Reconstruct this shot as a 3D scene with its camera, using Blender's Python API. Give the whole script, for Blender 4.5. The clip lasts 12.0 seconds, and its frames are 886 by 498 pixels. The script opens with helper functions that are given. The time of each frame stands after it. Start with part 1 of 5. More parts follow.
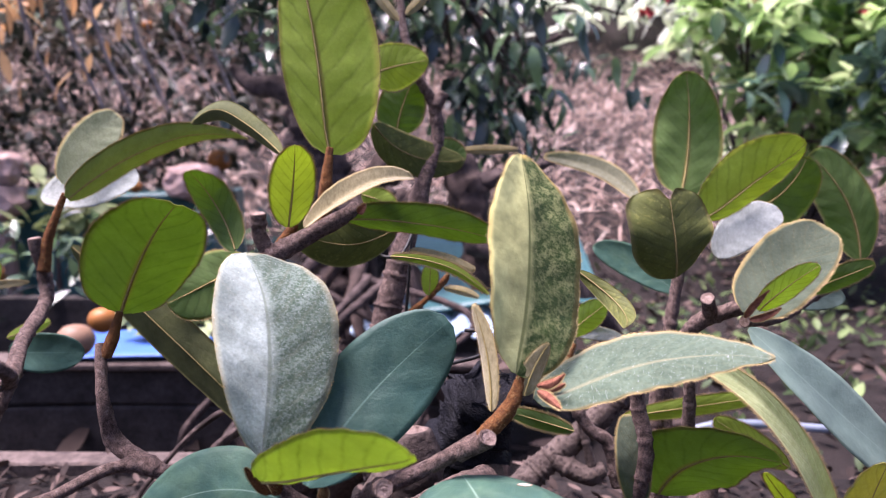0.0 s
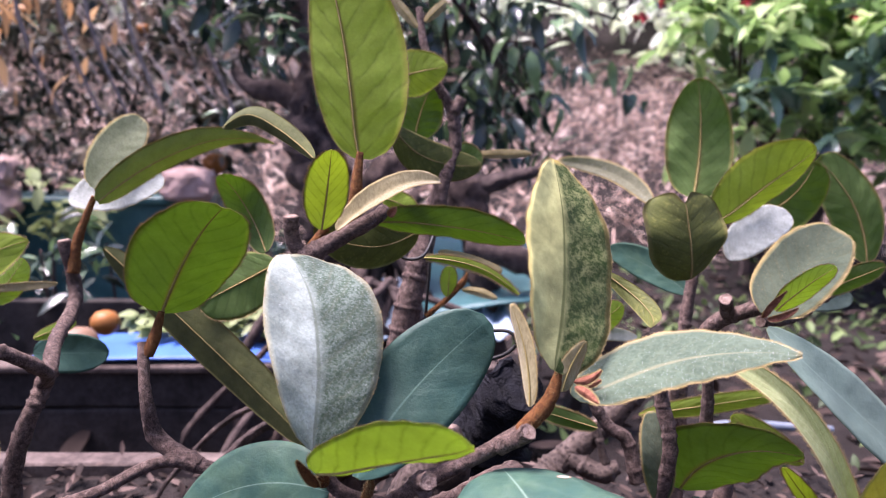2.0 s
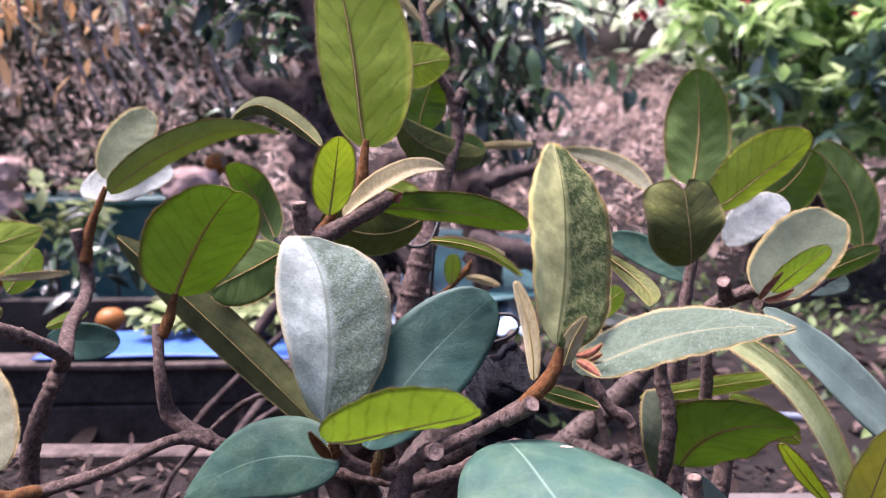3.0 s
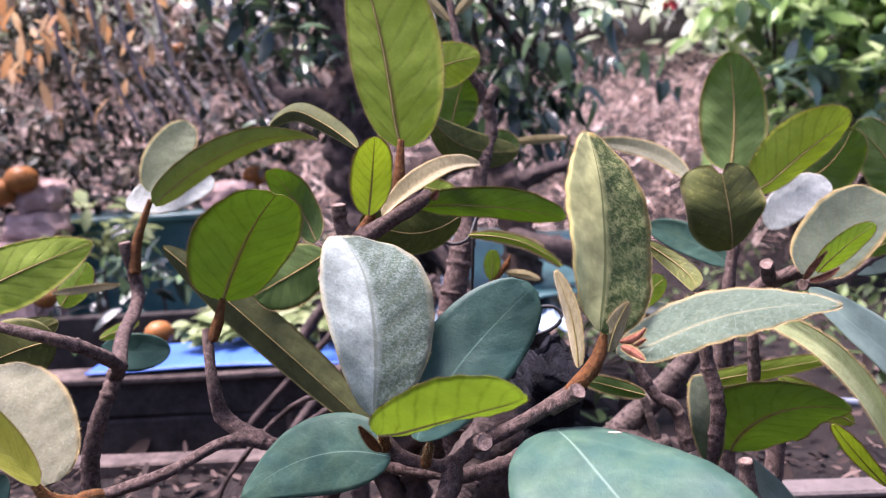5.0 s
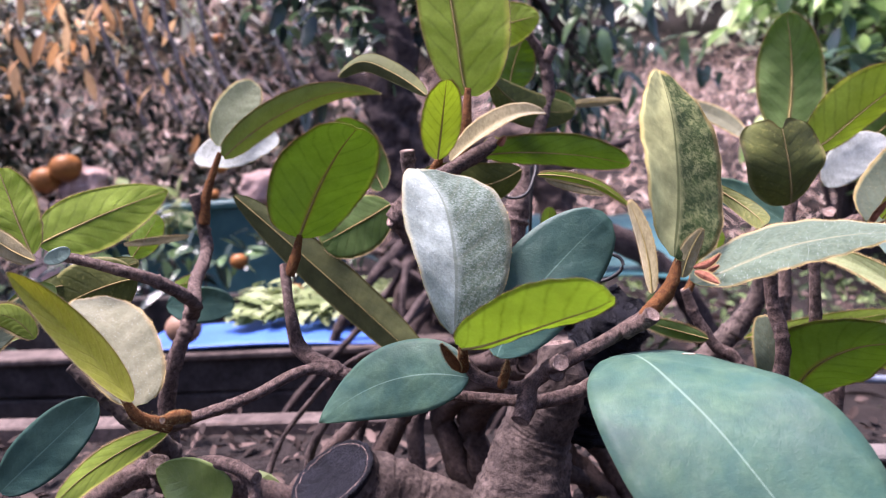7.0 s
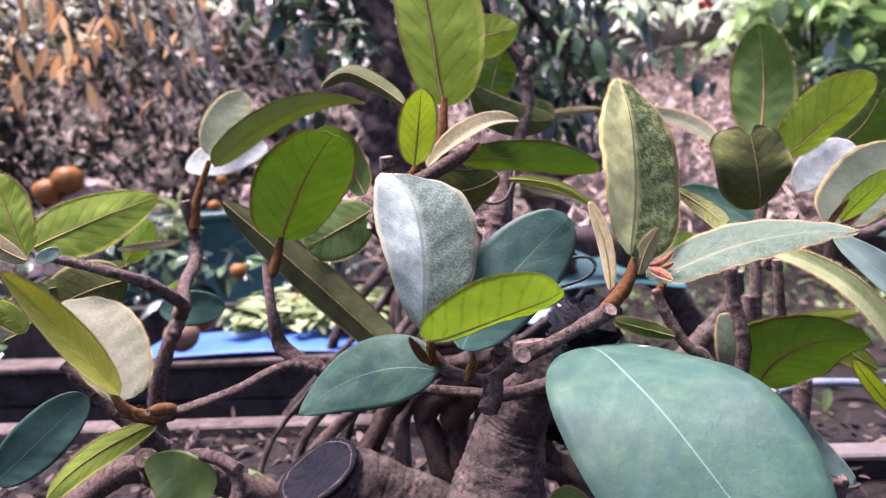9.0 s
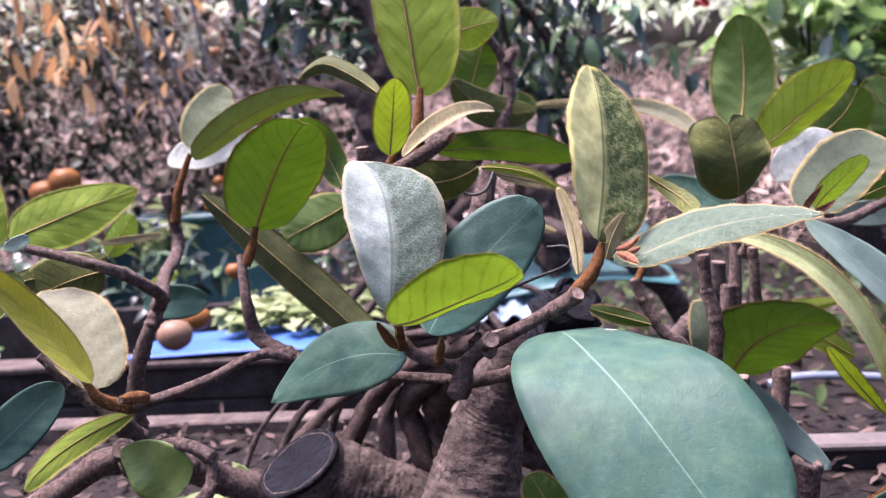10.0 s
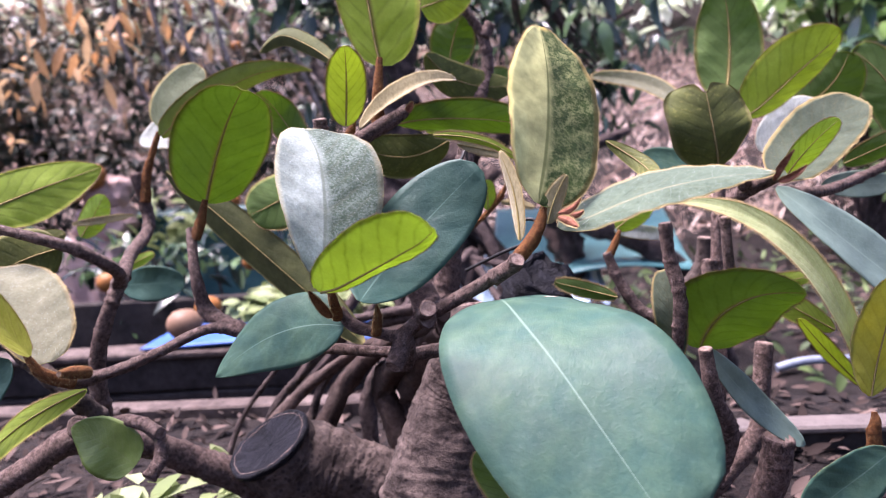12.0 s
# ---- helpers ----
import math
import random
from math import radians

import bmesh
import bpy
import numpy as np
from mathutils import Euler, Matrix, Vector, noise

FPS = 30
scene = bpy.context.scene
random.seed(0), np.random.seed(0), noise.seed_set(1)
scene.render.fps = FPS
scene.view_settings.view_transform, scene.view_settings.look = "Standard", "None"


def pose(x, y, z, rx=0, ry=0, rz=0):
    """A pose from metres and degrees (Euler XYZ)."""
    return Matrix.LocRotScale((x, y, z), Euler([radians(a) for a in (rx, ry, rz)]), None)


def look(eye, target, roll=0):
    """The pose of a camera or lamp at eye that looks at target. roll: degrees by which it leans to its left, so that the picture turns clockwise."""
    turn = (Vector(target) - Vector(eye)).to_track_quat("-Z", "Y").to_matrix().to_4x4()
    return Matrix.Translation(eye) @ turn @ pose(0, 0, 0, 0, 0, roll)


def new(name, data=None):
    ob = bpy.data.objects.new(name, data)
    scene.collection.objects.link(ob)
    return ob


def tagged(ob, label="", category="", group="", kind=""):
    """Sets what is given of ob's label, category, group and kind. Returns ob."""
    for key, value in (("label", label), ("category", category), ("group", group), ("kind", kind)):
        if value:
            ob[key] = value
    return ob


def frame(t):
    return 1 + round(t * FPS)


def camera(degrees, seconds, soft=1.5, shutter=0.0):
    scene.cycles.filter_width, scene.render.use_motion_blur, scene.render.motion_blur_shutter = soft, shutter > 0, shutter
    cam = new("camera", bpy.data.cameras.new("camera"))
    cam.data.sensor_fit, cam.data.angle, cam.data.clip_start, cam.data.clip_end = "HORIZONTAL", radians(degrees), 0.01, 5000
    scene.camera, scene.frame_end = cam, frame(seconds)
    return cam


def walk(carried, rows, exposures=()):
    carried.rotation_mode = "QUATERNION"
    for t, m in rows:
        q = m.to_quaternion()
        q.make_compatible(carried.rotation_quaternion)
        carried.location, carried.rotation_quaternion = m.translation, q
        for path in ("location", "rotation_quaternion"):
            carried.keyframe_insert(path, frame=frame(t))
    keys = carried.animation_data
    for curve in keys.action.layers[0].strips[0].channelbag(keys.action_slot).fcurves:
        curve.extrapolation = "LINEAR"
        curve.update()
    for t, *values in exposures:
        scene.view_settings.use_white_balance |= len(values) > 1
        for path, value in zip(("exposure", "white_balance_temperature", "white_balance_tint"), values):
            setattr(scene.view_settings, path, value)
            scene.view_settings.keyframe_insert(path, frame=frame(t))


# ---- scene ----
cam = camera(56.8, 12.0, soft=1.0)
# focus on the near leaves, the garden behind goes soft
cam.data.dof.use_dof = True
cam.data.dof.focus_distance = 0.53
cam.data.dof.aperture_fstop = 10.0
METRES, EYE, TILT, LEAN, TURN = 0.32, 0.60, -10.0, 0.0, 0.0
ROWS = [
    (0.0, 0.0, 0.0, 0.0, 0.0, 0.0, -0.0),
    (0.5, -0.0302, -0.0025, -0.0069, -0.2, 0.13, -0.01),
    (1.0, -0.0818, -0.0481, 0.0002, -0.19, 0.17, 0.07),
    (1.5, -0.0951, -0.0603, 0.0046, -0.25, 0.29, 0.07),
    (2.0, -0.0869, -0.0537, -0.0039, -0.62, 0.25, -0.04),
    (2.5, -0.1033, -0.076, -0.0342, -0.86, 0.13, -0.27),
    (3.0, -0.0943, -0.1051, -0.0416, -0.5, 0.26, 0.34),
    (3.2, -0.1122, -0.1134, -0.0585, -0.16, 0.36, 0.81),
    (4.8, -0.0816, -0.1063, -0.068, 2.18, 0.54, 2.97),
    (5.0, -0.0974, -0.1231, -0.0584, 2.19, 0.51, 2.94),
    (5.5, -0.1396, -0.1395, -0.0385, 2.66, 0.64, 2.88),
    (6.0, -0.1834, -0.1805, -0.0384, 3.92, 0.56, 3.26),
    (6.5, -0.1978, -0.1732, -0.1438, 4.67, 0.18, 2.98),
    (7.0, -0.189, -0.1784, -0.1822, 4.35, 0.3, 2.51),
    (7.2, -0.171, -0.1841, -0.18, 4.25, 0.5, 2.49),
    (8.8, -0.12, -0.2564, -0.2089, 4.46, 0.97, 2.69),
    (9.0, -0.118, -0.2612, -0.2085, 4.53, 1.07, 2.7),
    (9.5, -0.0809, -0.278, -0.2079, 4.73, 1.33, 2.99),
    (10.0, -0.0554, -0.2636, -0.242, 4.57, 1.14, 3.06),
    (10.5, -0.0464, -0.2356, -0.2772, 4.53, 0.62, 3.33),
    (11.0, 0.0221, -0.2629, -0.2741, 4.59, 0.42, 3.61),
    (11.5, 0.0254, -0.2372, -0.291, 5.0, 0.47, 3.48),
    (12.0, 0.1158, -0.1903, -0.3035, 6.68, 0.79, 3.62),
]
walk(cam, [(t, pose(0, 0, EYE, TILT, LEAN, TURN) @ pose(METRES * x, METRES * y, METRES * z, 90 + pitch, roll, yaw)) for t, x, y, z, yaw, pitch, roll in ROWS],
     exposures=[(0.0, 2.08, 6020, 35), (12.0, 2.25, 5990, 35)])

# ---- light ----
world = bpy.data.worlds.new("sky")
scene.world = world
world.use_nodes = True
wn = world.node_tree
sky = wn.nodes.new("ShaderNodeTexSky")
sky.sky_type = "NISHITA"
sky.sun_disc = False
sky.sun_elevation = radians(66)
sky.sun_rotation = radians(-77)
sky.air_density, sky.dust_density = 1.0, 3.0
wn.links.new(sky.outputs[0], wn.nodes["Background"].inputs[0])
wn.nodes["Background"].inputs[1].default_value = 0.074
sun_data = bpy.data.lights.new("sun", "SUN")
sun_data.energy = 3.9
sun_data.angle = radians(34)
sun_data.color = (1.0, 0.94, 0.86)
sun = new("sun", sun_data)
sun.matrix_world = look((-1.5, 0.75, 4.8), (0, 0.4, 0.3))


# ---- materials ----
def nodes_of(name):
    m = bpy.data.materials.new(name)
    m.use_nodes = True
    nt = m.node_tree
    return m, nt, nt.nodes["Principled BSDF"], nt.nodes["Material Output"]


def math_node(nt, op, a, b=None, c=None):
    n = nt.nodes.new("ShaderNodeMath")
    n.operation = op
    for i, v in enumerate((a, b, c)):
        if v is None:
            continue
        if isinstance(v, (int, float)):
            n.inputs[i].default_value = v
        else:
            nt.links.new(v, n.inputs[i])
    return n.outputs[0]


def mix_col(nt, fac, a, b, mode="MIX"):
    n = nt.nodes.new("ShaderNodeMix")
    n.data_type, n.blend_type = "RGBA", mode
    for sock, v in ((n.inputs[0], fac), (n.inputs[6], a), (n.inputs[7], b)):
        if isinstance(v, (int, float)):
            sock.default_value = v
        elif isinstance(v, tuple):
            sock.default_value = (*v, 1)
        else:
            nt.links.new(v, sock)
    return n.outputs[2]


def noise_node(nt, scale, detail=4.0, rough=0.55, coord="Object", stretch=None):
    tc = nt.nodes.new("ShaderNodeTexCoord")
    n = nt.nodes.new("ShaderNodeTexNoise")
    n.inputs["Scale"].default_value, n.inputs["Detail"].default_value = scale, detail
    n.inputs["Roughness"].default_value = rough
    src = tc.outputs[coord]
    if stretch:
        mp = nt.nodes.new("ShaderNodeMapping")
        mp.inputs["Scale"].default_value = stretch
        nt.links.new(src, mp.inputs[0])
        src = mp.outputs[0]
    nt.links.new(src, n.inputs["Vector"])
    return n.outputs[0]


def ramp(nt, fac, *stops):
    n = nt.nodes.new("ShaderNodeValToRGB")
    cr = n.color_ramp
    while len(cr.elements) < len(stops):
        cr.elements.new(0.5)
    for e, (p, c) in zip(cr.elements, stops):
        e.position = p
        e.color = (c, c, c, 1) if isinstance(c, (int, float)) else (*c, 1)
    nt.links.new(fac, n.inputs[0])
    return n.outputs[0]


def bump(nt, bsdf, height, strength, distance):
    n = nt.nodes.new("ShaderNodeBump")
    n.inputs["Strength"].default_value, n.inputs["Distance"].default_value = strength, distance
    nt.links.new(height, n.inputs["Height"])
    nt.links.new(n.outputs[0], bsdf.inputs["Normal"])


def leaf_material(name, base, second, vein, rough=0.5, glow=0.3, pass_col=None, sheen=0.0, fuzz=0.0, veins=0.5, count=9.0, spots=None, coat=0.0, mottle=0.0, edge=None, ribs=None, half=None, rib_wide=0.022, rib_tone=None, worn=0.55, grain=220.0, speck=0.0, mesh=0.55):
    """Blade of a leaf: two tones, a midrib line and side veins from the blade's own coordinates, and some light let through."""
    m, nt, b, out = nodes_of(name)
    uv = nt.nodes.new("ShaderNodeUVMap")
    sp = nt.nodes.new("ShaderNodeSeparateXYZ")
    nt.links.new(uv.outputs[0], sp.inputs[0])
    u, v = sp.outputs[0], sp.outputs[1]
    across = math_node(nt, "ABSOLUTE", math_node(nt, "SUBTRACT", v, 0.5))
    wob = noise_node(nt, 60.0, 2.0)
    run = math_node(nt, "ADD", math_node(nt, "SUBTRACT", math_node(nt, "MULTIPLY", u, count), math_node(nt, "MULTIPLY", across, count * 0.55)), math_node(nt, "MULTIPLY", wob, 0.55))
    tri = math_node(nt, "PINGPONG", run, 0.5)
    side = math_node(nt, "MULTIPLY", ramp(nt, tri, (0.0, 1.0), (0.05, 0.6), (0.17, 0.0)), ramp(nt, noise_node(nt, 130.0, 3.0), (0.3, 0.25), (0.7, 1.0)))
    cell = nt.nodes.new("ShaderNodeTexVoronoi")
    cell.feature = "DISTANCE_TO_EDGE"
    cell.inputs["Scale"].default_value = 330.0
    tco = nt.nodes.new("ShaderNodeTexCoord")
    nt.links.new(tco.outputs["Object"], cell.inputs["Vector"])
    net = ramp(nt, cell.outputs[0], (0.0, 1.0), (0.16, 0.0))
    taper = math_node(nt, "DIVIDE", across, math_node(nt, "SUBTRACT", 1.12, u))
    rib = ramp(nt, taper, (0.0, 1.0), (rib_wide * 0.45, 0.9), (rib_wide, 0.0))
    big = noise_node(nt, 55.0, 6.0, 0.68)
    fine = noise_node(nt, 900.0, 3.0, 0.7)
    rnd = nt.nodes.new("ShaderNodeObjectInfo").outputs["Random"]
    col = mix_col(nt, ramp(nt, big, (0.35, 0.0), (0.68, 1.0)), base, second)
    if mottle:
        clumps = noise_node(nt, 380.0, 5.0, 0.75)
        col = mix_col(nt, math_node(nt, "MULTIPLY", ramp(nt, clumps, (0.38, 1.0), (0.62, 0.0)), mottle), col, tuple(c * 0.55 for c in base))
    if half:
        # lit, felted half painted pale; turned-away half painted dark with felt left in streaks
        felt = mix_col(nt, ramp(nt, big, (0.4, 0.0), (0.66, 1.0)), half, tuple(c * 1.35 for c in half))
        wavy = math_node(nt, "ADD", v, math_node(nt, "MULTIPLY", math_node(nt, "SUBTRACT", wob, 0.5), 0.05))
        unlit_half = ramp(nt, wavy, (0.47, 0.0), (0.575, 1.0))
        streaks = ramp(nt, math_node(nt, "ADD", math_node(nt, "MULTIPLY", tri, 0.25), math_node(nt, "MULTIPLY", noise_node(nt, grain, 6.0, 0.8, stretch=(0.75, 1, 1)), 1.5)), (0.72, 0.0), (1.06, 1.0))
        col = mix_col(nt, unlit_half, felt, mix_col(nt, math_node(nt, "MULTIPLY", streaks, worn), col, half))
    patch = noise_node(nt, 32.0, 3.0, 0.6)
    col = mix_col(nt, math_node(nt, "MULTIPLY", ramp(nt, patch, (0.36, 1.0), (0.60, 0.0)), 0.5), col, tuple(c * 0.55 for c in base))
    tone = nt.nodes.new("ShaderNodeHueSaturation")
    nt.links.new(col, tone.inputs["Color"])
    nt.links.new(math_node(nt, "ADD", math_node(nt, "MULTIPLY", rnd, 0.3), 0.85), tone.inputs["Value"])
    col = tone.outputs[0]
    if speck:
        pits = noise_node(nt, 620.0, 4.0, 0.7)
        col = mix_col(nt, math_node(nt, "MULTIPLY", ramp(nt, pits, (0.40, 1.0), (0.56, 0.0)), speck), col, tuple(c * 0.6 for c in base))
    if spots:
        dots = ramp(nt, noise_node(nt, 260.0, 2.0), (0.60, 0.0), (0.68, 1.0))
        col = mix_col(nt, math_node(nt, "MULTIPLY", dots, 0.6), col, spots)
    if fuzz:
        streak = noise_node(nt, 420.0, 5.0, 0.8, stretch=(1, 1, 0.45))
        col = mix_col(nt, math_node(nt, "MULTIPLY", ramp(nt, streak, (0.38, 0.0), (0.66, 1.0)), fuzz), col, tuple(min(1.0, c * 1.9 + 0.08) for c in base))
    col = mix_col(nt, math_node(nt, "MULTIPLY", net, veins * mesh), col, vein)
    col = mix_col(nt, math_node(nt, "MULTIPLY", side, veins), col, vein)
    col = mix_col(nt, math_node(nt, "MULTIPLY", rib, min(0.35, veins * 0.5) if ribs is None else ribs), col, rib_tone or vein)
    if edge:
        # downy golden margin
        wide = math_node(nt, "ADD", across, math_node(nt, "MULTIPLY", math_node(nt, "SUBTRACT", big, 0.5), 0.06))
        hem = math_node(nt, "MAXIMUM", ramp(nt, wide, (0.440, 0.0), (0.490, 1.0)), ramp(nt, u, (0.965, 0.0), (0.995, 1.0)))
        col = mix_col(nt, math_node(nt, "MULTIPLY", hem, 0.4), col, edge)
    nt.links.new(col, b.inputs["Base Color"])
    b.inputs["Roughness"].default_value = rough
    b.inputs["Specular IOR Level"].default_value = 0.4 if coat else 0.2
    b.inputs["Coat Weight"].default_value = coat
    b.inputs["Coat Roughness"].default_value = 0.28
    b.inputs["Sheen Weight"].default_value = sheen
    b.inputs["Sheen Roughness"].default_value = 0.45
    h = math_node(nt, "ADD", math_node(nt, "MULTIPLY", side, -0.7 * veins), math_node(nt, "MULTIPLY", fine, 0.25 + fuzz))
    h = math_node(nt, "ADD", h, math_node(nt, "MULTIPLY", big, 1.2))
    pillow = ramp(nt, tri, (0.0, 0.0), (0.22, 0.8), (0.5, 1.0))
    h = math_node(nt, "ADD", h, math_node(nt, "MULTIPLY", pillow, 0.3 * veins))
    bump(nt, b, h, 0.5, 0.0016)
    if glow:
        tr = nt.nodes.new("ShaderNodeBsdfTranslucent")
        c2 = mix_col(nt, 0.75, col, pass_col) if pass_col else col
        c2 = mix_col(nt, math_node(nt, "MULTIPLY", ramp(nt, big, (0.36, 1.0), (0.66, 0.0)), 0.28), c2, tuple(0.45 * c for c in (pass_col or base)))
        c2 = mix_col(nt, math_node(nt, "MULTIPLY", side, veins), c2, vein)
        c2 = mix_col(nt, math_node(nt, "MULTIPLY", rib, 0.3 if ribs is None else ribs), c2, rib_tone or vein)
        nt.links.new(c2, tr.inputs[0])
        mx = nt.nodes.new("ShaderNodeMixShader")
        mx.inputs[0].default_value = glow
        nt.links.new(b.outputs[0], mx.inputs[1])
        nt.links.new(tr.outputs[0], mx.inputs[2])
        nt.links.new(mx.outputs[0], out.inputs[0])
    return m


def bark_material(name, dark, light, scale=60.0, rough=0.85, depth=0.002, pores=None, flecks=None, crack=0.5):
    m, nt, b, out = nodes_of(name)
    n1 = noise_node(nt, scale, 6.0, 0.65)
    n2 = noise_node(nt, scale * 6, 4.0, 0.7)
    col = mix_col(nt, ramp(nt, n1, (0.32, 0.0), (0.7, 1.0)), dark, light)
    col = mix_col(nt, math_node(nt, "MULTIPLY", ramp(nt, n2, (0.38, 1.0), (0.56, 0.0)), crack), col, tuple(c * 0.5 for c in dark))
    if pores:
        vo = nt.nodes.new("ShaderNodeTexVoronoi")
        vo.inputs["Scale"].default_value = scale * 4
        tc = nt.nodes.new("ShaderNodeTexCoord")
        nt.links.new(tc.outputs["Object"], vo.inputs["Vector"])
        col = mix_col(nt, math_node(nt, "MULTIPLY", ramp(nt, vo.outputs[0], (0.20, 1.0), (0.34, 0.0)), 0.85), col, pores)
    if flecks:
        spot = noise_node(nt, scale * 1.1, 6.0, 0.75)
        col = mix_col(nt, math_node(nt, "MULTIPLY", ramp(nt, spot, (0.55, 0.0), (0.72, 1.0)), 0.55), col, flecks)
    nt.links.new(col, b.inputs["Base Color"])
    b.inputs["Roughness"].default_value = rough
    b.inputs["Specular IOR Level"].default_value = 0.15
    h = math_node(nt, "ADD", n1, math_node(nt, "MULTIPLY", n2, 0.5))
    bump(nt, b, h, 0.8, depth)
    return m


def plain_material(name, a, b_col, scale=20.0, rough=0.6, strength=0.3, depth=0.002, metal=0.0, coat=0.0, spec=0.2):
    m, nt, b, out = nodes_of(name)
    n1 = noise_node(nt, scale, 5.0, 0.6)
    n2 = noise_node(nt, scale * 9, 3.0, 0.6)
    col = mix_col(nt, ramp(nt, n1, (0.3, 0.0), (0.72, 1.0)), a, b_col)
    col = mix_col(nt, math_node(nt, "MULTIPLY", ramp(nt, n2, (0.3, 1.0), (0.5, 0.0)), 0.35), col, tuple(c * 0.55 for c in a))
    nt.links.new(col, b.inputs["Base Color"])
    b.inputs["Roughness"].default_value = rough
    b.inputs["Metallic"].default_value = metal
    b.inputs["Specular IOR Level"].default_value = spec
    b.inputs["Coat Weight"].default_value = coat
    bump(nt, b, math_node(nt, "ADD", n1, n2), strength, depth)
    return m


def foliage_material(name, a, b_col, c, rough=0.45, glow=0.3, spec=0.2):
    """Many leaves in one mesh: each island has its own tone."""
    m, nt, b, out = nodes_of(name)
    rnd = nt.nodes.new("ShaderNodeNewGeometry").outputs["Random Per Island"]
    col = ramp(nt, rnd, (0.0, a), (0.55, b_col), (1.0, c))
    n = noise_node(nt, 45.0, 3.0)
    col = mix_col(nt, math_node(nt, "MULTIPLY", n, 0.45), col, tuple(x * 0.5 for x in a))
    nt.links.new(col, b.inputs["Base Color"])
    b.inputs["Roughness"].default_value = rough
    b.inputs["Specular IOR Level"].default_value = spec
    bump(nt, b, noise_node(nt, 160.0, 2.0), 0.25, 0.002)
    tr = nt.nodes.new("ShaderNodeBsdfTranslucent")
    nt.links.new(col, tr.inputs[0])
    mx = nt.nodes.new("ShaderNodeMixShader")
    mx.inputs[0].default_value = glow
    nt.links.new(b.outputs[0], mx.inputs[1])
    nt.links.new(tr.outputs[0], mx.inputs[2])
    nt.links.new(mx.outputs[0], out.inputs[0])
    return m


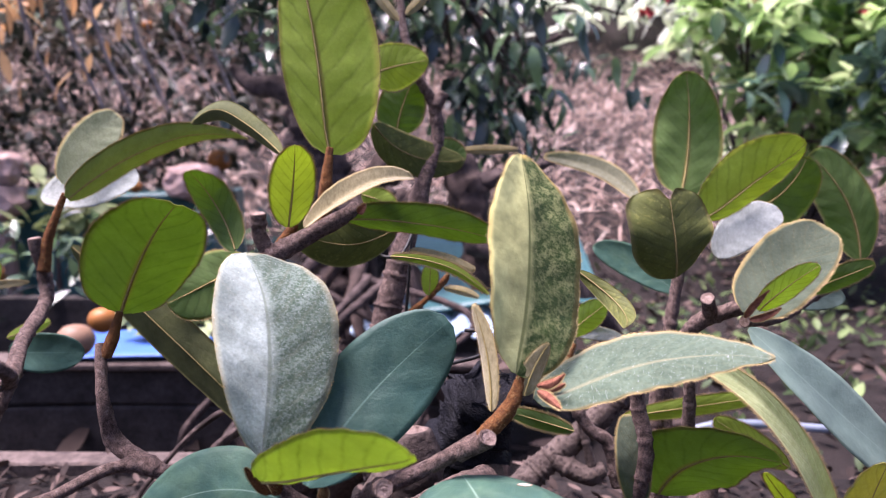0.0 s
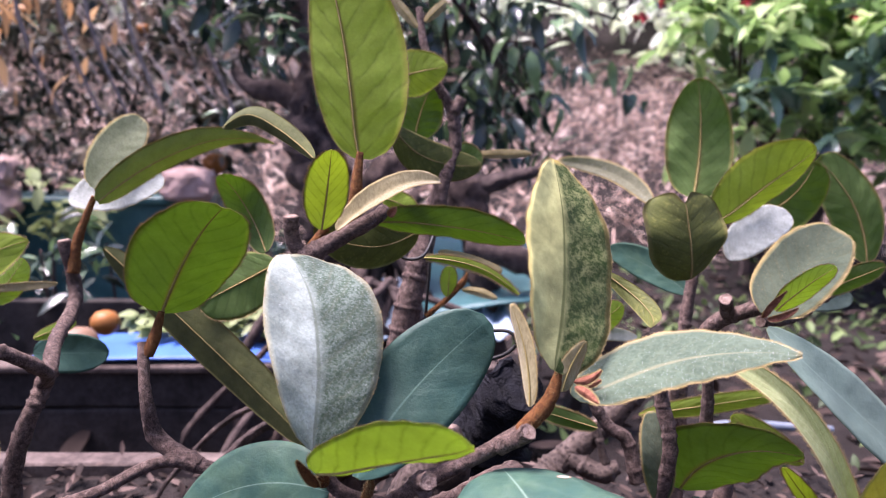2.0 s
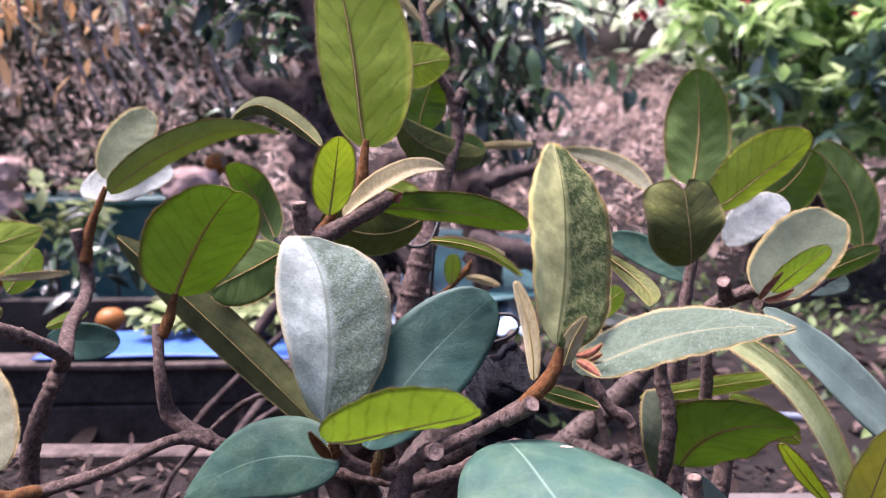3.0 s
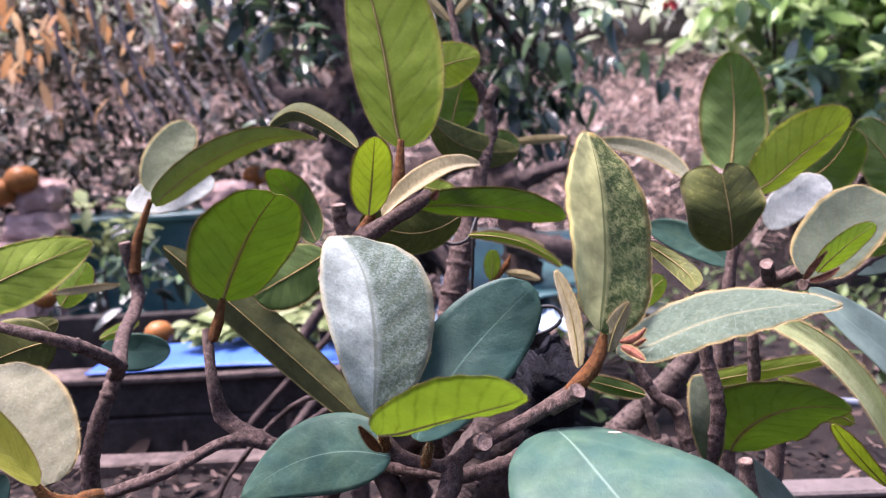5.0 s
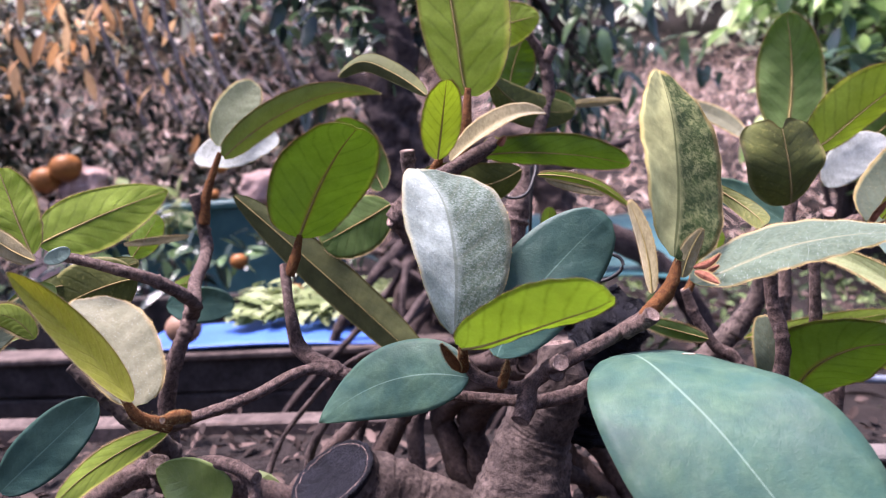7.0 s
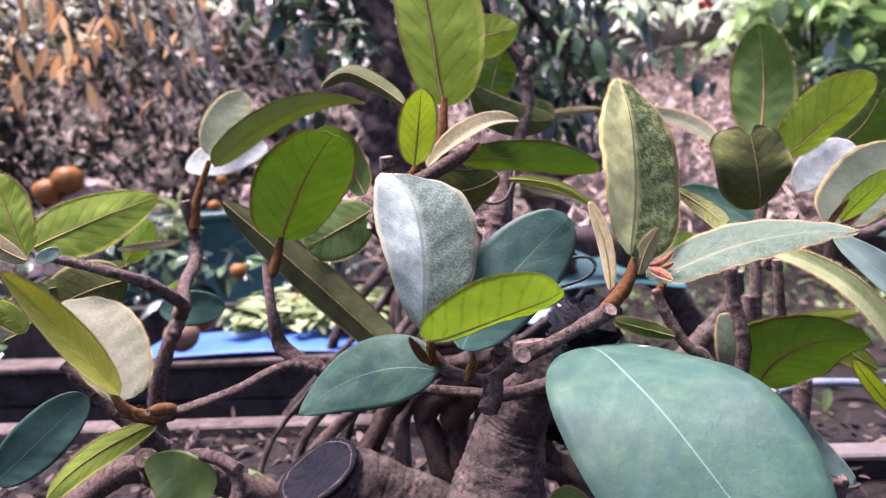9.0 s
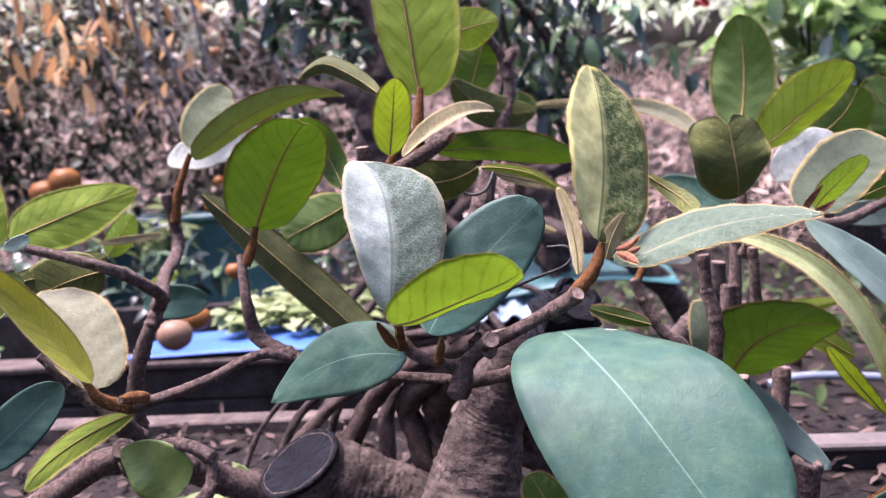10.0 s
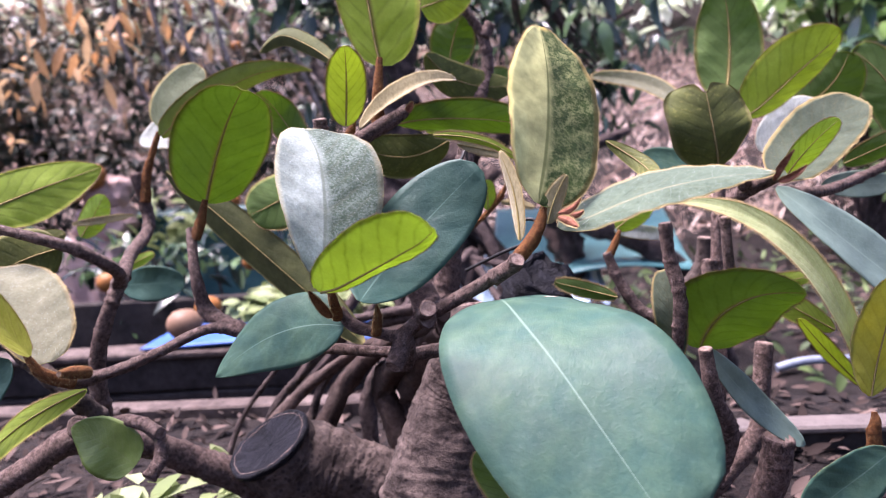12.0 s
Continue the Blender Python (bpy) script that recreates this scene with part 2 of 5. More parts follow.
HEM = (0.46, 0.32, 0.10)
TAN = dict(ribs=0.8, rib_wide=0.055, rib_tone=(0.25, 0.20, 0.065))
TOPS = {
    "young": leaf_material("young_leaf_top", (0.22, 0.27, 0.12), (0.30, 0.34, 0.17), (0.36, 0.33, 0.16), 0.8, 0.4, (0.50, 0.58, 0.05), 0.25, 0.35, veins=0.3, edge=HEM),
    "lime": leaf_material("lime_leaf_top", (0.30, 0.38, 0.05), (0.38, 0.44, 0.09), (0.32, 0.32, 0.07), 0.75, 0.4, (0.55, 0.64, 0.06), 0.25, 0.2, veins=0.3, edge=HEM),
    "yellow": leaf_material("yellow_leaf_top", (0.42, 0.44, 0.04), (0.47, 0.47, 0.08), (0.38, 0.31, 0.07), 0.75, 0.4, (0.70, 0.68, 0.05), 0.25, 0.2, veins=0.3, edge=HEM),
    "deep": leaf_material("deep_leaf_top", (0.09, 0.15, 0.06), (0.13, 0.20, 0.08), (0.18, 0.20, 0.09), 0.6, 0.4, (0.32, 0.42, 0.03), 0.2, 0.15, veins=0.3, edge=HEM),
    "mature": leaf_material("mature_leaf_top", (0.036, 0.090, 0.069), (0.068, 0.127, 0.077), (0.19, 0.28, 0.21), 0.5, 0.12, (0.20, 0.32, 0.05), 0.0, 0.0, veins=0.09, count=5.0, mesh=0.06, mottle=0.25, ribs=0.5, rib_wide=0.013),
    # mature leaf made paler: reflected sky sheen is put into its colour
    "pale": leaf_material("pale_sheen_leaf_top", (0.12, 0.18, 0.135), (0.17, 0.235, 0.18), (0.24, 0.32, 0.24), 0.45, 0.12, (0.25, 0.35, 0.1), 0.0, 0.0, veins=0.10, count=7.0, coat=0.2, mottle=0.15, ribs=0.4),
    # darker copy of the mature leaf: shade of turned-away blades in the colour
    "teal": leaf_material("shaded_mature_leaf_top", (0.022, 0.062, 0.050), (0.044, 0.092, 0.066), (0.12, 0.20, 0.15), 0.5, 0.1, (0.15, 0.28, 0.06), 0.0, 0.0, veins=0.08, count=7.0, mottle=0.15, ribs=0.45),
    "mid": leaf_material("mid_leaf_top", (0.16, 0.24, 0.04), (0.24, 0.32, 0.07), (0.30, 0.33, 0.14), 0.4, 0.25, (0.35, 0.45, 0.08), 0.0, 0.0, veins=0.2, coat=0.4),
    # half: light side of the fold, painted pale along with its felt
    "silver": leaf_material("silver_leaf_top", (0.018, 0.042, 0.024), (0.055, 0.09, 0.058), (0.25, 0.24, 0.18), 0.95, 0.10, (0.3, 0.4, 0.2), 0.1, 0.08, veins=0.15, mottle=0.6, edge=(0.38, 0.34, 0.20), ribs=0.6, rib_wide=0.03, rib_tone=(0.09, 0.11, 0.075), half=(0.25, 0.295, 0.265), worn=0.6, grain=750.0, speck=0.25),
    "dusty": leaf_material("dusty_leaf_top", (0.06, 0.095, 0.062), (0.115, 0.155, 0.105), (0.24, 0.25, 0.14), 0.9, 0.12, (0.3, 0.4, 0.15), 0.1, 0.24, veins=0.12, mottle=0.35, edge=(0.40, 0.30, 0.12), ribs=0.28, rib_wide=0.05, rib_tone=(0.34, 0.29, 0.16), speck=0.4),
    "cream": leaf_material("cream_downy_leaf_top", (0.105, 0.108, 0.060), (0.18, 0.178, 0.115), (0.30, 0.25, 0.15), 0.9, 0.2, (0.5, 0.5, 0.3), 0.25, 0.4, veins=0.1, mottle=0.4, edge=HEM),
    "white": leaf_material("white_leaf_top", (0.20, 0.225, 0.205), (0.29, 0.315, 0.295), (0.28, 0.28, 0.23), 0.85, 0.15, (0.5, 0.6, 0.4), 0.3, 0.4, veins=0.2),
    "felt": leaf_material("felted_leaf_top", (0.115, 0.138, 0.072), (0.17, 0.195, 0.115), (0.30, 0.28, 0.20), 0.9, 0.2, (0.5, 0.5, 0.3), 0.1, 0.3, veins=0.12, mottle=0.4, edge=HEM, speck=0.45),
    "fuzz": leaf_material("downy_leaf_top", (0.052, 0.074, 0.047), (0.090, 0.112, 0.074), (0.11, 0.10, 0.04), 0.92, 0.18, (0.3, 0.35, 0.08), 0.06, 0.14, veins=0.25, mottle=0.5, edge=HEM),
    # pale half holds both its dense down and the light it faces
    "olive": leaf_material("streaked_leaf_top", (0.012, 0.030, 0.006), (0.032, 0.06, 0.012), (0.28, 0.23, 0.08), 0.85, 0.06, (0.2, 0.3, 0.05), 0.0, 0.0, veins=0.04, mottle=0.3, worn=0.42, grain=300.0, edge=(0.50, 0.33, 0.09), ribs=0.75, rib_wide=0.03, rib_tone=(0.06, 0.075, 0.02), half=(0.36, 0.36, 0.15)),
    "brown": leaf_material("brown_green_leaf_top", (0.045, 0.054, 0.017), (0.085, 0.094, 0.030), (0.14, 0.11, 0.05), 0.8, 0.12, (0.2, 0.2, 0.03), 0.0, 0.1, veins=0.1, edge=(0.26, 0.20, 0.07)),
    "moss": leaf_material("mossy_leaf_top", (0.09, 0.12, 0.05), (0.14, 0.17, 0.08), (0.2, 0.17, 0.08), 0.85, 0.4, (0.34, 0.42, 0.09), 0.1, 0.2, veins=0.3, edge=HEM),
    "gold": leaf_material("golden_leaf_top", (0.21, 0.175, 0.08), (0.31, 0.265, 0.135), (0.2, 0.15, 0.06), 0.9, 0.2, (0.5, 0.4, 0.12), 0.5, 0.5, veins=0.04, edge=HEM),
}
UNDERS = {
    "moss": leaf_material("mossy_leaf_underside", (0.10, 0.135, 0.055), (0.16, 0.20, 0.09), (0.22, 0.18, 0.08), 0.85, 0.45, (0.34, 0.42, 0.09), 0.1, 0.2, veins=0.3, count=8.0, mottle=0.3, edge=HEM, **TAN),
    "young": leaf_material("young_leaf_underside", (0.22, 0.29, 0.045), (0.32, 0.39, 0.085), (0.12, 0.165, 0.03), 0.8, 0.60, (0.76, 0.95, 0.13), 0.06, 0.12, veins=0.42, count=8.0, mottle=0.25, edge=HEM, **TAN),
    "lime": leaf_material("lime_leaf_underside", (0.24, 0.35, 0.07), (0.33, 0.45, 0.12), (0.14, 0.21, 0.03), 0.8, 0.6, (0.70, 0.95, 0.16), 0.08, 0.12, veins=0.5, count=7.0, mottle=0.2, edge=HEM, ribs=0.5, rib_wide=0.03, rib_tone=(0.42, 0.40, 0.12)),
    "yellow": leaf_material("yellow_leaf_underside", (0.42, 0.41, 0.04), (0.50, 0.48, 0.07), (0.30, 0.26, 0.03), 0.8, 0.36, (0.70, 0.68, 0.05), 0.3, 0.15, veins=0.4, count=7.0, mottle=0.15, edge=HEM, ribs=0.6, rib_wide=0.03, rib_tone=(0.40, 0.30, 0.06)),
    "deep": leaf_material("deep_leaf_underside", (0.085, 0.145, 0.038), (0.145, 0.215, 0.068), (0.06, 0.09, 0.022), 0.75, 0.50, (0.34, 0.54, 0.07), 0.06, 0.1, veins=0.36, count=8.0, mottle=0.25, edge=HEM, **TAN),
    "mature": leaf_material("mature_leaf_underside", (0.066, 0.078, 0.016), (0.124, 0.138, 0.029), (0.03, 0.032, 0.011), 0.6, 0.27, (0.34, 0.36, 0.025), 0.06, 0.06, veins=0.35, spots=(0.22, 0.22, 0.05), count=8.0, edge=(0.26, 0.20, 0.07), ribs=0.6, rib_wide=0.035, rib_tone=(0.17, 0.12, 0.06)),
    "mid": leaf_material("mid_leaf_underside", (0.16, 0.20, 0.08), (0.20, 0.26, 0.10), (0.10, 0.12, 0.04), 0.6, 0.3, (0.35, 0.45, 0.08)),
}
for kind_of_leaf, same in (("silver", "young"), ("dusty", "deep"), ("cream", "young"), ("white", "young"), ("felt", "young"), ("fuzz", "deep"), ("olive", "deep")):
    UNDERS[kind_of_leaf] = UNDERS[same]
UNDERS["gold"] = TOPS["gold"]
UNDERS["brown"] = TOPS["brown"]
UNDERS["pale"] = UNDERS["mature"]
UNDERS["teal"] = UNDERS["mature"]
HAIR = plain_material("golden_leaf_hair", (0.26, 0.185, 0.07), (0.38, 0.29, 0.13), 90.0, 0.7, 0.0)
WHITE_HAIR = plain_material("white_leaf_hair", (0.48, 0.52, 0.49), (0.60, 0.62, 0.58), 90.0, 0.8, 0.0)
SCAR_PALE = plain_material("dried_leaf_tissue", (0.30, 0.27, 0.23), (0.44, 0.40, 0.35), 300.0, 0.9, 0.3, 0.001)
SCAR_RIM = plain_material("brown_scar_rim", (0.22, 0.15, 0.10), (0.34, 0.25, 0.18), 300.0, 0.9, 0.3, 0.001)
RIB_BROWN = plain_material("brown_midrib", (0.20, 0.155, 0.052), (0.30, 0.235, 0.09), 200.0, 0.8, 0.3, 0.001)
BARK = bark_material("twig_bark", (0.048, 0.031, 0.026), (0.30, 0.205, 0.172), 230.0, 0.72, depth=0.008, flecks=(0.46, 0.37, 0.33), crack=0.8)
BARK_GREY = bark_material("grey_bark", (0.030, 0.022, 0.019), (0.15, 0.112, 0.095), 34.0, 0.85, depth=0.006, pores=(0.03, 0.022, 0.02), crack=0.45)
RUST = bark_material("rusty_shoot", (0.085, 0.032, 0.014), (0.27, 0.115, 0.035), 330.0, 0.85, depth=0.004)
CUT = bark_material("cut_wood", (0.12, 0.075, 0.06), (0.44, 0.33, 0.28), 260.0, 0.9, depth=0.002)
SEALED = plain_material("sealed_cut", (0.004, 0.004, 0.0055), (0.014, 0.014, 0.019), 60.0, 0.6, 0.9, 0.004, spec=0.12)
SCALE_RED = bark_material("red_bud_scale", (0.15, 0.05, 0.03), (0.36, 0.15, 0.09), 220.0, 0.6)
WIRE = plain_material("black_wire", (0.012, 0.012, 0.012), (0.03, 0.028, 0.026), 90.0, 0.45, 0.1, 0.001)


# ---- building ----
def unit(v):
    return v / (np.linalg.norm(v) + 1e-9)


def mesh_object(name, verts, faces, mats, parent=None, label="", smooth=True, index=None, uvs=None):
    me = bpy.data.meshes.new(name)
    me.from_pydata([tuple(v) for v in verts], [], faces)
    for mt in mats if isinstance(mats, (list, tuple)) else [mats]:
        me.materials.append(mt)
    if index is not None:
        me.polygons.foreach_set("material_index", index)
    me.polygons.foreach_set("use_smooth", [smooth] * len(faces))
    if uvs is not None:
        layer = me.uv_layers.new(name="blade")
        flat = []
        for f in faces:
            for i in f:
                flat += uvs[i]
        layer.data.foreach_set("uv", flat)
    me.update()
    ob = new(name, me)
    if parent is not None:
        ob.parent = parent
    if label:
        ob["label"] = label
    return ob


def part(name, bm, material, parent, label=""):
    me = bpy.data.meshes.new(name)
    bm.to_mesh(me)
    bm.free()
    me.materials.append(material)
    ob = new(name, me)
    ob.parent = parent
    if label:
        ob["label"] = label
    return ob


def spline(points, radii, step):
    """Points and radii along a smooth line through the given points."""
    p = [np.array(q, float) for q in points]
    p = [2 * p[0] - p[1]] + p + [2 * p[-1] - p[-2]]
    r = [radii[0]] + list(radii) + [radii[-1]]
    outp, outr = [], []
    for i in range(1, len(p) - 2):
        n = max(2, int(np.linalg.norm(p[i + 1] - p[i]) / step))
        for k in range(n):
            t = k / n
            a, b, c, d = p[i - 1:i + 3]
            outp.append(0.5 * (2 * b + (c - a) * t + (2 * a - 5 * b + 4 * c - d) * t * t + (3 * b - a - 3 * c + d) * t ** 3))
            outr.append(r[i] * (1 - t) + r[i + 1] * t)
    outp.append(p[-2])
    outr.append(r[-2])
    return outp, outr


def tube_data(points, radii, sides=10, step=0.006, rough=0.12, knots=0.0, seed=0, cap=True, rim=0.72):
    pts, rad = spline(points, radii, step)
    verts, faces, index = [], [], []
    ref = np.array((0.13, 0.31, 0.94))
    rng = random.Random(seed)
    phase = rng.random() * 20
    along = 0.0
    for i, q in enumerate(pts):
        a, b = pts[max(0, i - 1)], pts[min(len(pts) - 1, i + 1)]
        t = (b - a) / (np.linalg.norm(b - a) + 1e-9)
        s = np.cross(t, ref)
        s /= np.linalg.norm(s) + 1e-9
        w = np.cross(s, t)
        along += float(np.linalg.norm(q - pts[i - 1])) if i else 0.0
        beat = along / (0.011 + 0.006 * noise.noise(Vector((along * 30, phase, 0))))
        swell = 1 + knots * (0.6 * max(0.0, math.cos(3.14 * beat + phase)) ** 60 + 0.30 * noise.noise(Vector((along * 60, phase, 5))))
        for k in range(sides):
            ang = 2 * math.pi * k / sides
            d = s * math.cos(ang) + w * math.sin(ang)
            f = 1 + rough * (1.6 * noise.noise(Vector((q[0] * 42 + d[0] * 2.1 + phase, q[1] * 42 + d[1] * 2.1, q[2] * 42 + d[2] * 2.1))) + 0.9 * noise.noise(Vector((q[0] * 260 + d[0] * 3, q[1] * 260 + d[1] * 3 + phase, q[2] * 260 + d[2] * 3))))
            verts.append(q + d * rad[i] * swell * f)
    n = len(pts)
    for i in range(n - 1):
        for k in range(sides):
            k2 = (k + 1) % sides
            faces.append((i * sides + k, i * sides + k2, (i + 1) * sides + k2, (i + 1) * sides + k))
            index.append(0)
    if cap:
        for ring, i in ((0, 0), (n - 1, n - 1)):
            base = ring * sides
            tdir = pts[i] - pts[1 if i == 0 else n - 2]
            tdir = tdir / (np.linalg.norm(tdir) + 1e-9)
            rows = [base]
            for frac, deep in ((rim + 0.5 * (1 - rim), -0.10), (rim, 0.16), (rim * 0.74, -0.02), (rim * 0.5, 0.2), (rim * 0.24, 0.02)):
                rows.append(len(verts))
                for k in range(sides):
                    verts.append(pts[i] + (verts[base + k] - pts[i]) * frac - tdir * rad[i] * deep)
            verts.append(pts[i] - tdir * rad[i] * 0.08)
            c = len(verts) - 1
            for ra, rb in zip(rows, rows[1:] + [None]):
                for k in range(sides):
                    k2 = (k + 1) % sides
                    q1 = (ra + k, rb + k, rb + k2, ra + k2) if rb is not None else (ra + k, c, ra + k2)
                    faces.append(q1 if i == 0 else q1[::-1])
                    index.append(0 if ra == base else 1)
    return verts, faces, index


def tube(name, points, radii, mats, parent, label="", sides=10, step=0.006, rough=0.12, knots=0.0, seed=0):
    v, f, ix = tube_data(points, radii, sides, step, rough, knots, seed)
    return mesh_object(name, v, f, mats if isinstance(mats, (list, tuple)) else [mats, mats], parent, label, index=ix)


# ---- the near plant ----
plant = tagged(new("potted_fig_tree"), "small fig tree with downy young leaves and cut grey branches", "tree")
plant.location = (-0.08, 0.62, 0.08)
HAIRY = {"young": (900, 0.0024, HAIR), "lime": (800, 0.0015, HAIR), "yellow": (800, 0.0015, HAIR), "moss": (900, 0.0019, HAIR), "deep": (900, 0.0025, HAIR), "silver": (450, 0.0011, HAIR), "dusty": (1100, 0.0019, HAIR), "cream": (1100, 0.0020, HAIR), "white": (600, 0.0013, WHITE_HAIR), "felt": (1100, 0.0022, HAIR), "fuzz": (900, 0.0018, HAIR), "olive": (1000, 0.0019, HAIR), "gold": (500, 0.0013, HAIR)}
SURFACE_HAIR = {"silver": 1.8e5, "dusty": 2.2e5, "fuzz": 0.9e5, "olive": 0.0, "cream": 2.2e5, "felt": 2.0e5}
leaf_count = [0]


def leaf(base, tip_at, half, bow, face, style, cup=0.12, tip=0.5, base_round=0.55, name="leaf", hook=(0, 0, 0), notch=0.0, scar=None, skew=0.0):
    """One blade from base to tip; half is the vector from the middle to the edge at the widest place; skew sets the midrib off the middle."""
    leaf_count[0] += 1
    rng = random.Random(leaf_count[0] * 7)
    B, T, S, bw = (np.array(q, float) for q in (base, tip_at, half, bow))
    ctrl = (B + T) / 2 + 2 * bw
    bend = np.array(hook, float)
    width = np.linalg.norm(S)
    S = S / width
    nu, nv = 28, 14
    a_pow, b_pow = base_round, tip
    top_u = a_pow / (a_pow + b_pow)
    peak = top_u ** a_pow * (1 - top_u) ** b_pow
    thick = 0.00045
    long = np.linalg.norm(T - B)

    def frame_at(u):
        p = (1 - u) ** 2 * B + 2 * u * (1 - u) * ctrl + u * u * T
        t = 2 * (1 - u) * (ctrl - B) + 2 * u * (T - ctrl)
        end = max(0.0, (u - 0.62) / 0.38)
        p = p + bend * end * end
        t = t + bend * 2 * end / 0.38
        t = t / (np.linalg.norm(t) + 1e-9)
        s = S - t * (S @ t)
        s = s / np.linalg.norm(s)
        return p, t, s, np.cross(s, t) * face

    ph = rng.random() * 6.28
    wav = rng.uniform(0.04, 0.09)
    quilt = min(0.0005 if style in HAIRY else 0.0002, 0.02 * width)

    def place(u, v):
        p, t, s, n = frame_at(u)
        w = width * (max(u, 0.0) ** a_pow * max(1 - u, 0.0) ** b_pow) / peak
        edge = abs(v)
        lift = cup * w * edge ** (1.15 if cup > 0.28 else 1.6) + wav * w * edge * math.sin(u * 9 + ph + (1.5 if v > 0 else 0))
        if notch:
            p = p - t * notch * long * math.exp(-(v / 0.3) ** 2) * u ** 5
        lift += quilt * (1 - (1 - edge) ** 4) * math.cos(u * 44 - edge * 5 + ph)
        lift += 0.05 * w * noise.noise(Vector((u * 3.1, v * 1.7, ph * 3)))
        return p + s * w * (v + skew * (1 - edge)) * (1 - 0.12 * cup * edge) + n * lift, n, w

    verts, uvs, faces, index = [], [], [], []
    for layer in (0, 1):
        for i in range(nu + 1):
            u = 0.004 + 0.993 * i / nu
            for j in range(nv + 1):
                v = 2 * j / nv - 1
                q, n, w = place(u, v)
                verts.append(q + n * thick * (0.5 - layer) * (1 - abs(v) ** 3 * 0.5))
                uvs.append((u, j / nv))
    size = (nu + 1) * (nv + 1)
    flip = face > 0
    for layer in (0, 1):
        for i in range(nu):
            for j in range(nv):
                o = layer * size + i * (nv + 1) + j
                f = (o, o + 1, o + nv + 2, o + nv + 1)
                if (layer == 0) != flip:
                    f = (f[0], f[3], f[2], f[1])
                faces.append(f)
                index.append(layer)
    ring = [i * (nv + 1) for i in range(nu + 1)] + [nu * (nv + 1) + j for j in range(1, nv + 1)] + [i * (nv + 1) + nv for i in range(nu - 1, -1, -1)]
    for a, b in zip(ring, ring[1:]):
        faces.append((a, b, b + size, a + size))
        index.append(1)
    if style in HAIRY:
        count, hl, hm = HAIRY[style]
        count = int(2.0 * count * (0.5 + long / 0.12))
        for k in range(count):
            u = rng.uniform(0.02, 0.995)
            v = rng.choice((-1, 1))
            q, n, w = place(u, v)
            p, t, s, _ = frame_at(u)
            out = s * v + t * rng.uniform(0.0, 0.9) + n * rng.uniform(-0.5, 0.5)
            out = out / np.linalg.norm(out) * hl * rng.uniform(0.3, 1.25)
            o = len(verts)
            q = q - s * v * w * rng.uniform(0, 0.035)
            verts += [q - t * 0.0001, q + t * 0.0001, q + out]
            uvs += [(u, 0.0)] * 3
            faces.append((o, o + 1, o + 2))
            index.append(2)
        if style in ("silver", "dusty", "cream", "white", "fuzz", "gold", "olive"):
            for k in range(int(SURFACE_HAIR.get(style, 3.0e5) * width * long)):
                u, v = rng.uniform(0.03, 0.98), rng.uniform(-0.97, 0.97)
                q, n, w = place(u, v)
                p, t, s, _ = frame_at(u)
                out = n * rng.uniform(0.25, 0.9) + t * rng.uniform(-0.3, 1.0) + s * rng.uniform(-0.8, 0.8)
                out = out / np.linalg.norm(out) * hl * rng.uniform(0.4, 0.9)
                sd = np.cross(out, n)
                sd = sd / (np.linalg.norm(sd) + 1e-9) * 0.00008
                o = len(verts)
                verts += [q - sd, q + sd, q + out]
                uvs += [(u, 0.0)] * 3
                faces.append((o, o + 1, o + 2))
                index.append(3 if style in ("silver", "dusty", "white", "cream", "felt") else 2)
    if scar:
        # a bite in the skin dried to pale tissue with a brown rim
        for size_of, lift_of, slot in ((1.0, 0.0003, 5), (0.72, 0.0004, 4)):
            o = len(verts)
            for k in range(14):
                g = 2 * math.pi * k / 14
                r = size_of * (1 + 0.35 * noise.noise(Vector((2 * math.cos(g), 2 * math.sin(g), 3.0))))
                q, n, w = place(scar[0] + 0.014 * r * math.cos(g), scar[1] + 0.11 * r * math.sin(g))
                verts.append(q + n * lift_of)
                uvs.append((0.5, 0.3))
            faces.append(tuple(range(o, o + 14)))
            index.append(slot)
    ob = mesh_object(name, verts, faces, [TOPS[style], UNDERS[style], HAIR, WHITE_HAIR, SCAR_PALE, SCAR_RIM], plant, index=index, uvs=uvs)
    ob.matrix_parent_inverse = Matrix.Translation(-plant.location)
    # the raised rib under the blade, thick at the base
    if long > 0.03 and name == "leaf":
        pts = []
        for i in range(9):
            u = 0.98 * i / 8
            p, t, s, n = frame_at(u)
            pts.append(place(max(u, 0.01), 0.0)[0] - n * 0.0007)
        r0 = (0.0006 if style in HAIRY else 0.0005) + 0.010 * min(width, 0.035)
        v, f, ix = tube_data(pts, [r0 * (1 - 0.75 * i / 8) for i in range(9)], 6, 0.01, 0.1, 0.0, leaf_count[0], cap=False)
        mesh_object("midrib", v, f, [RIB_BROWN], ob)
    return ob


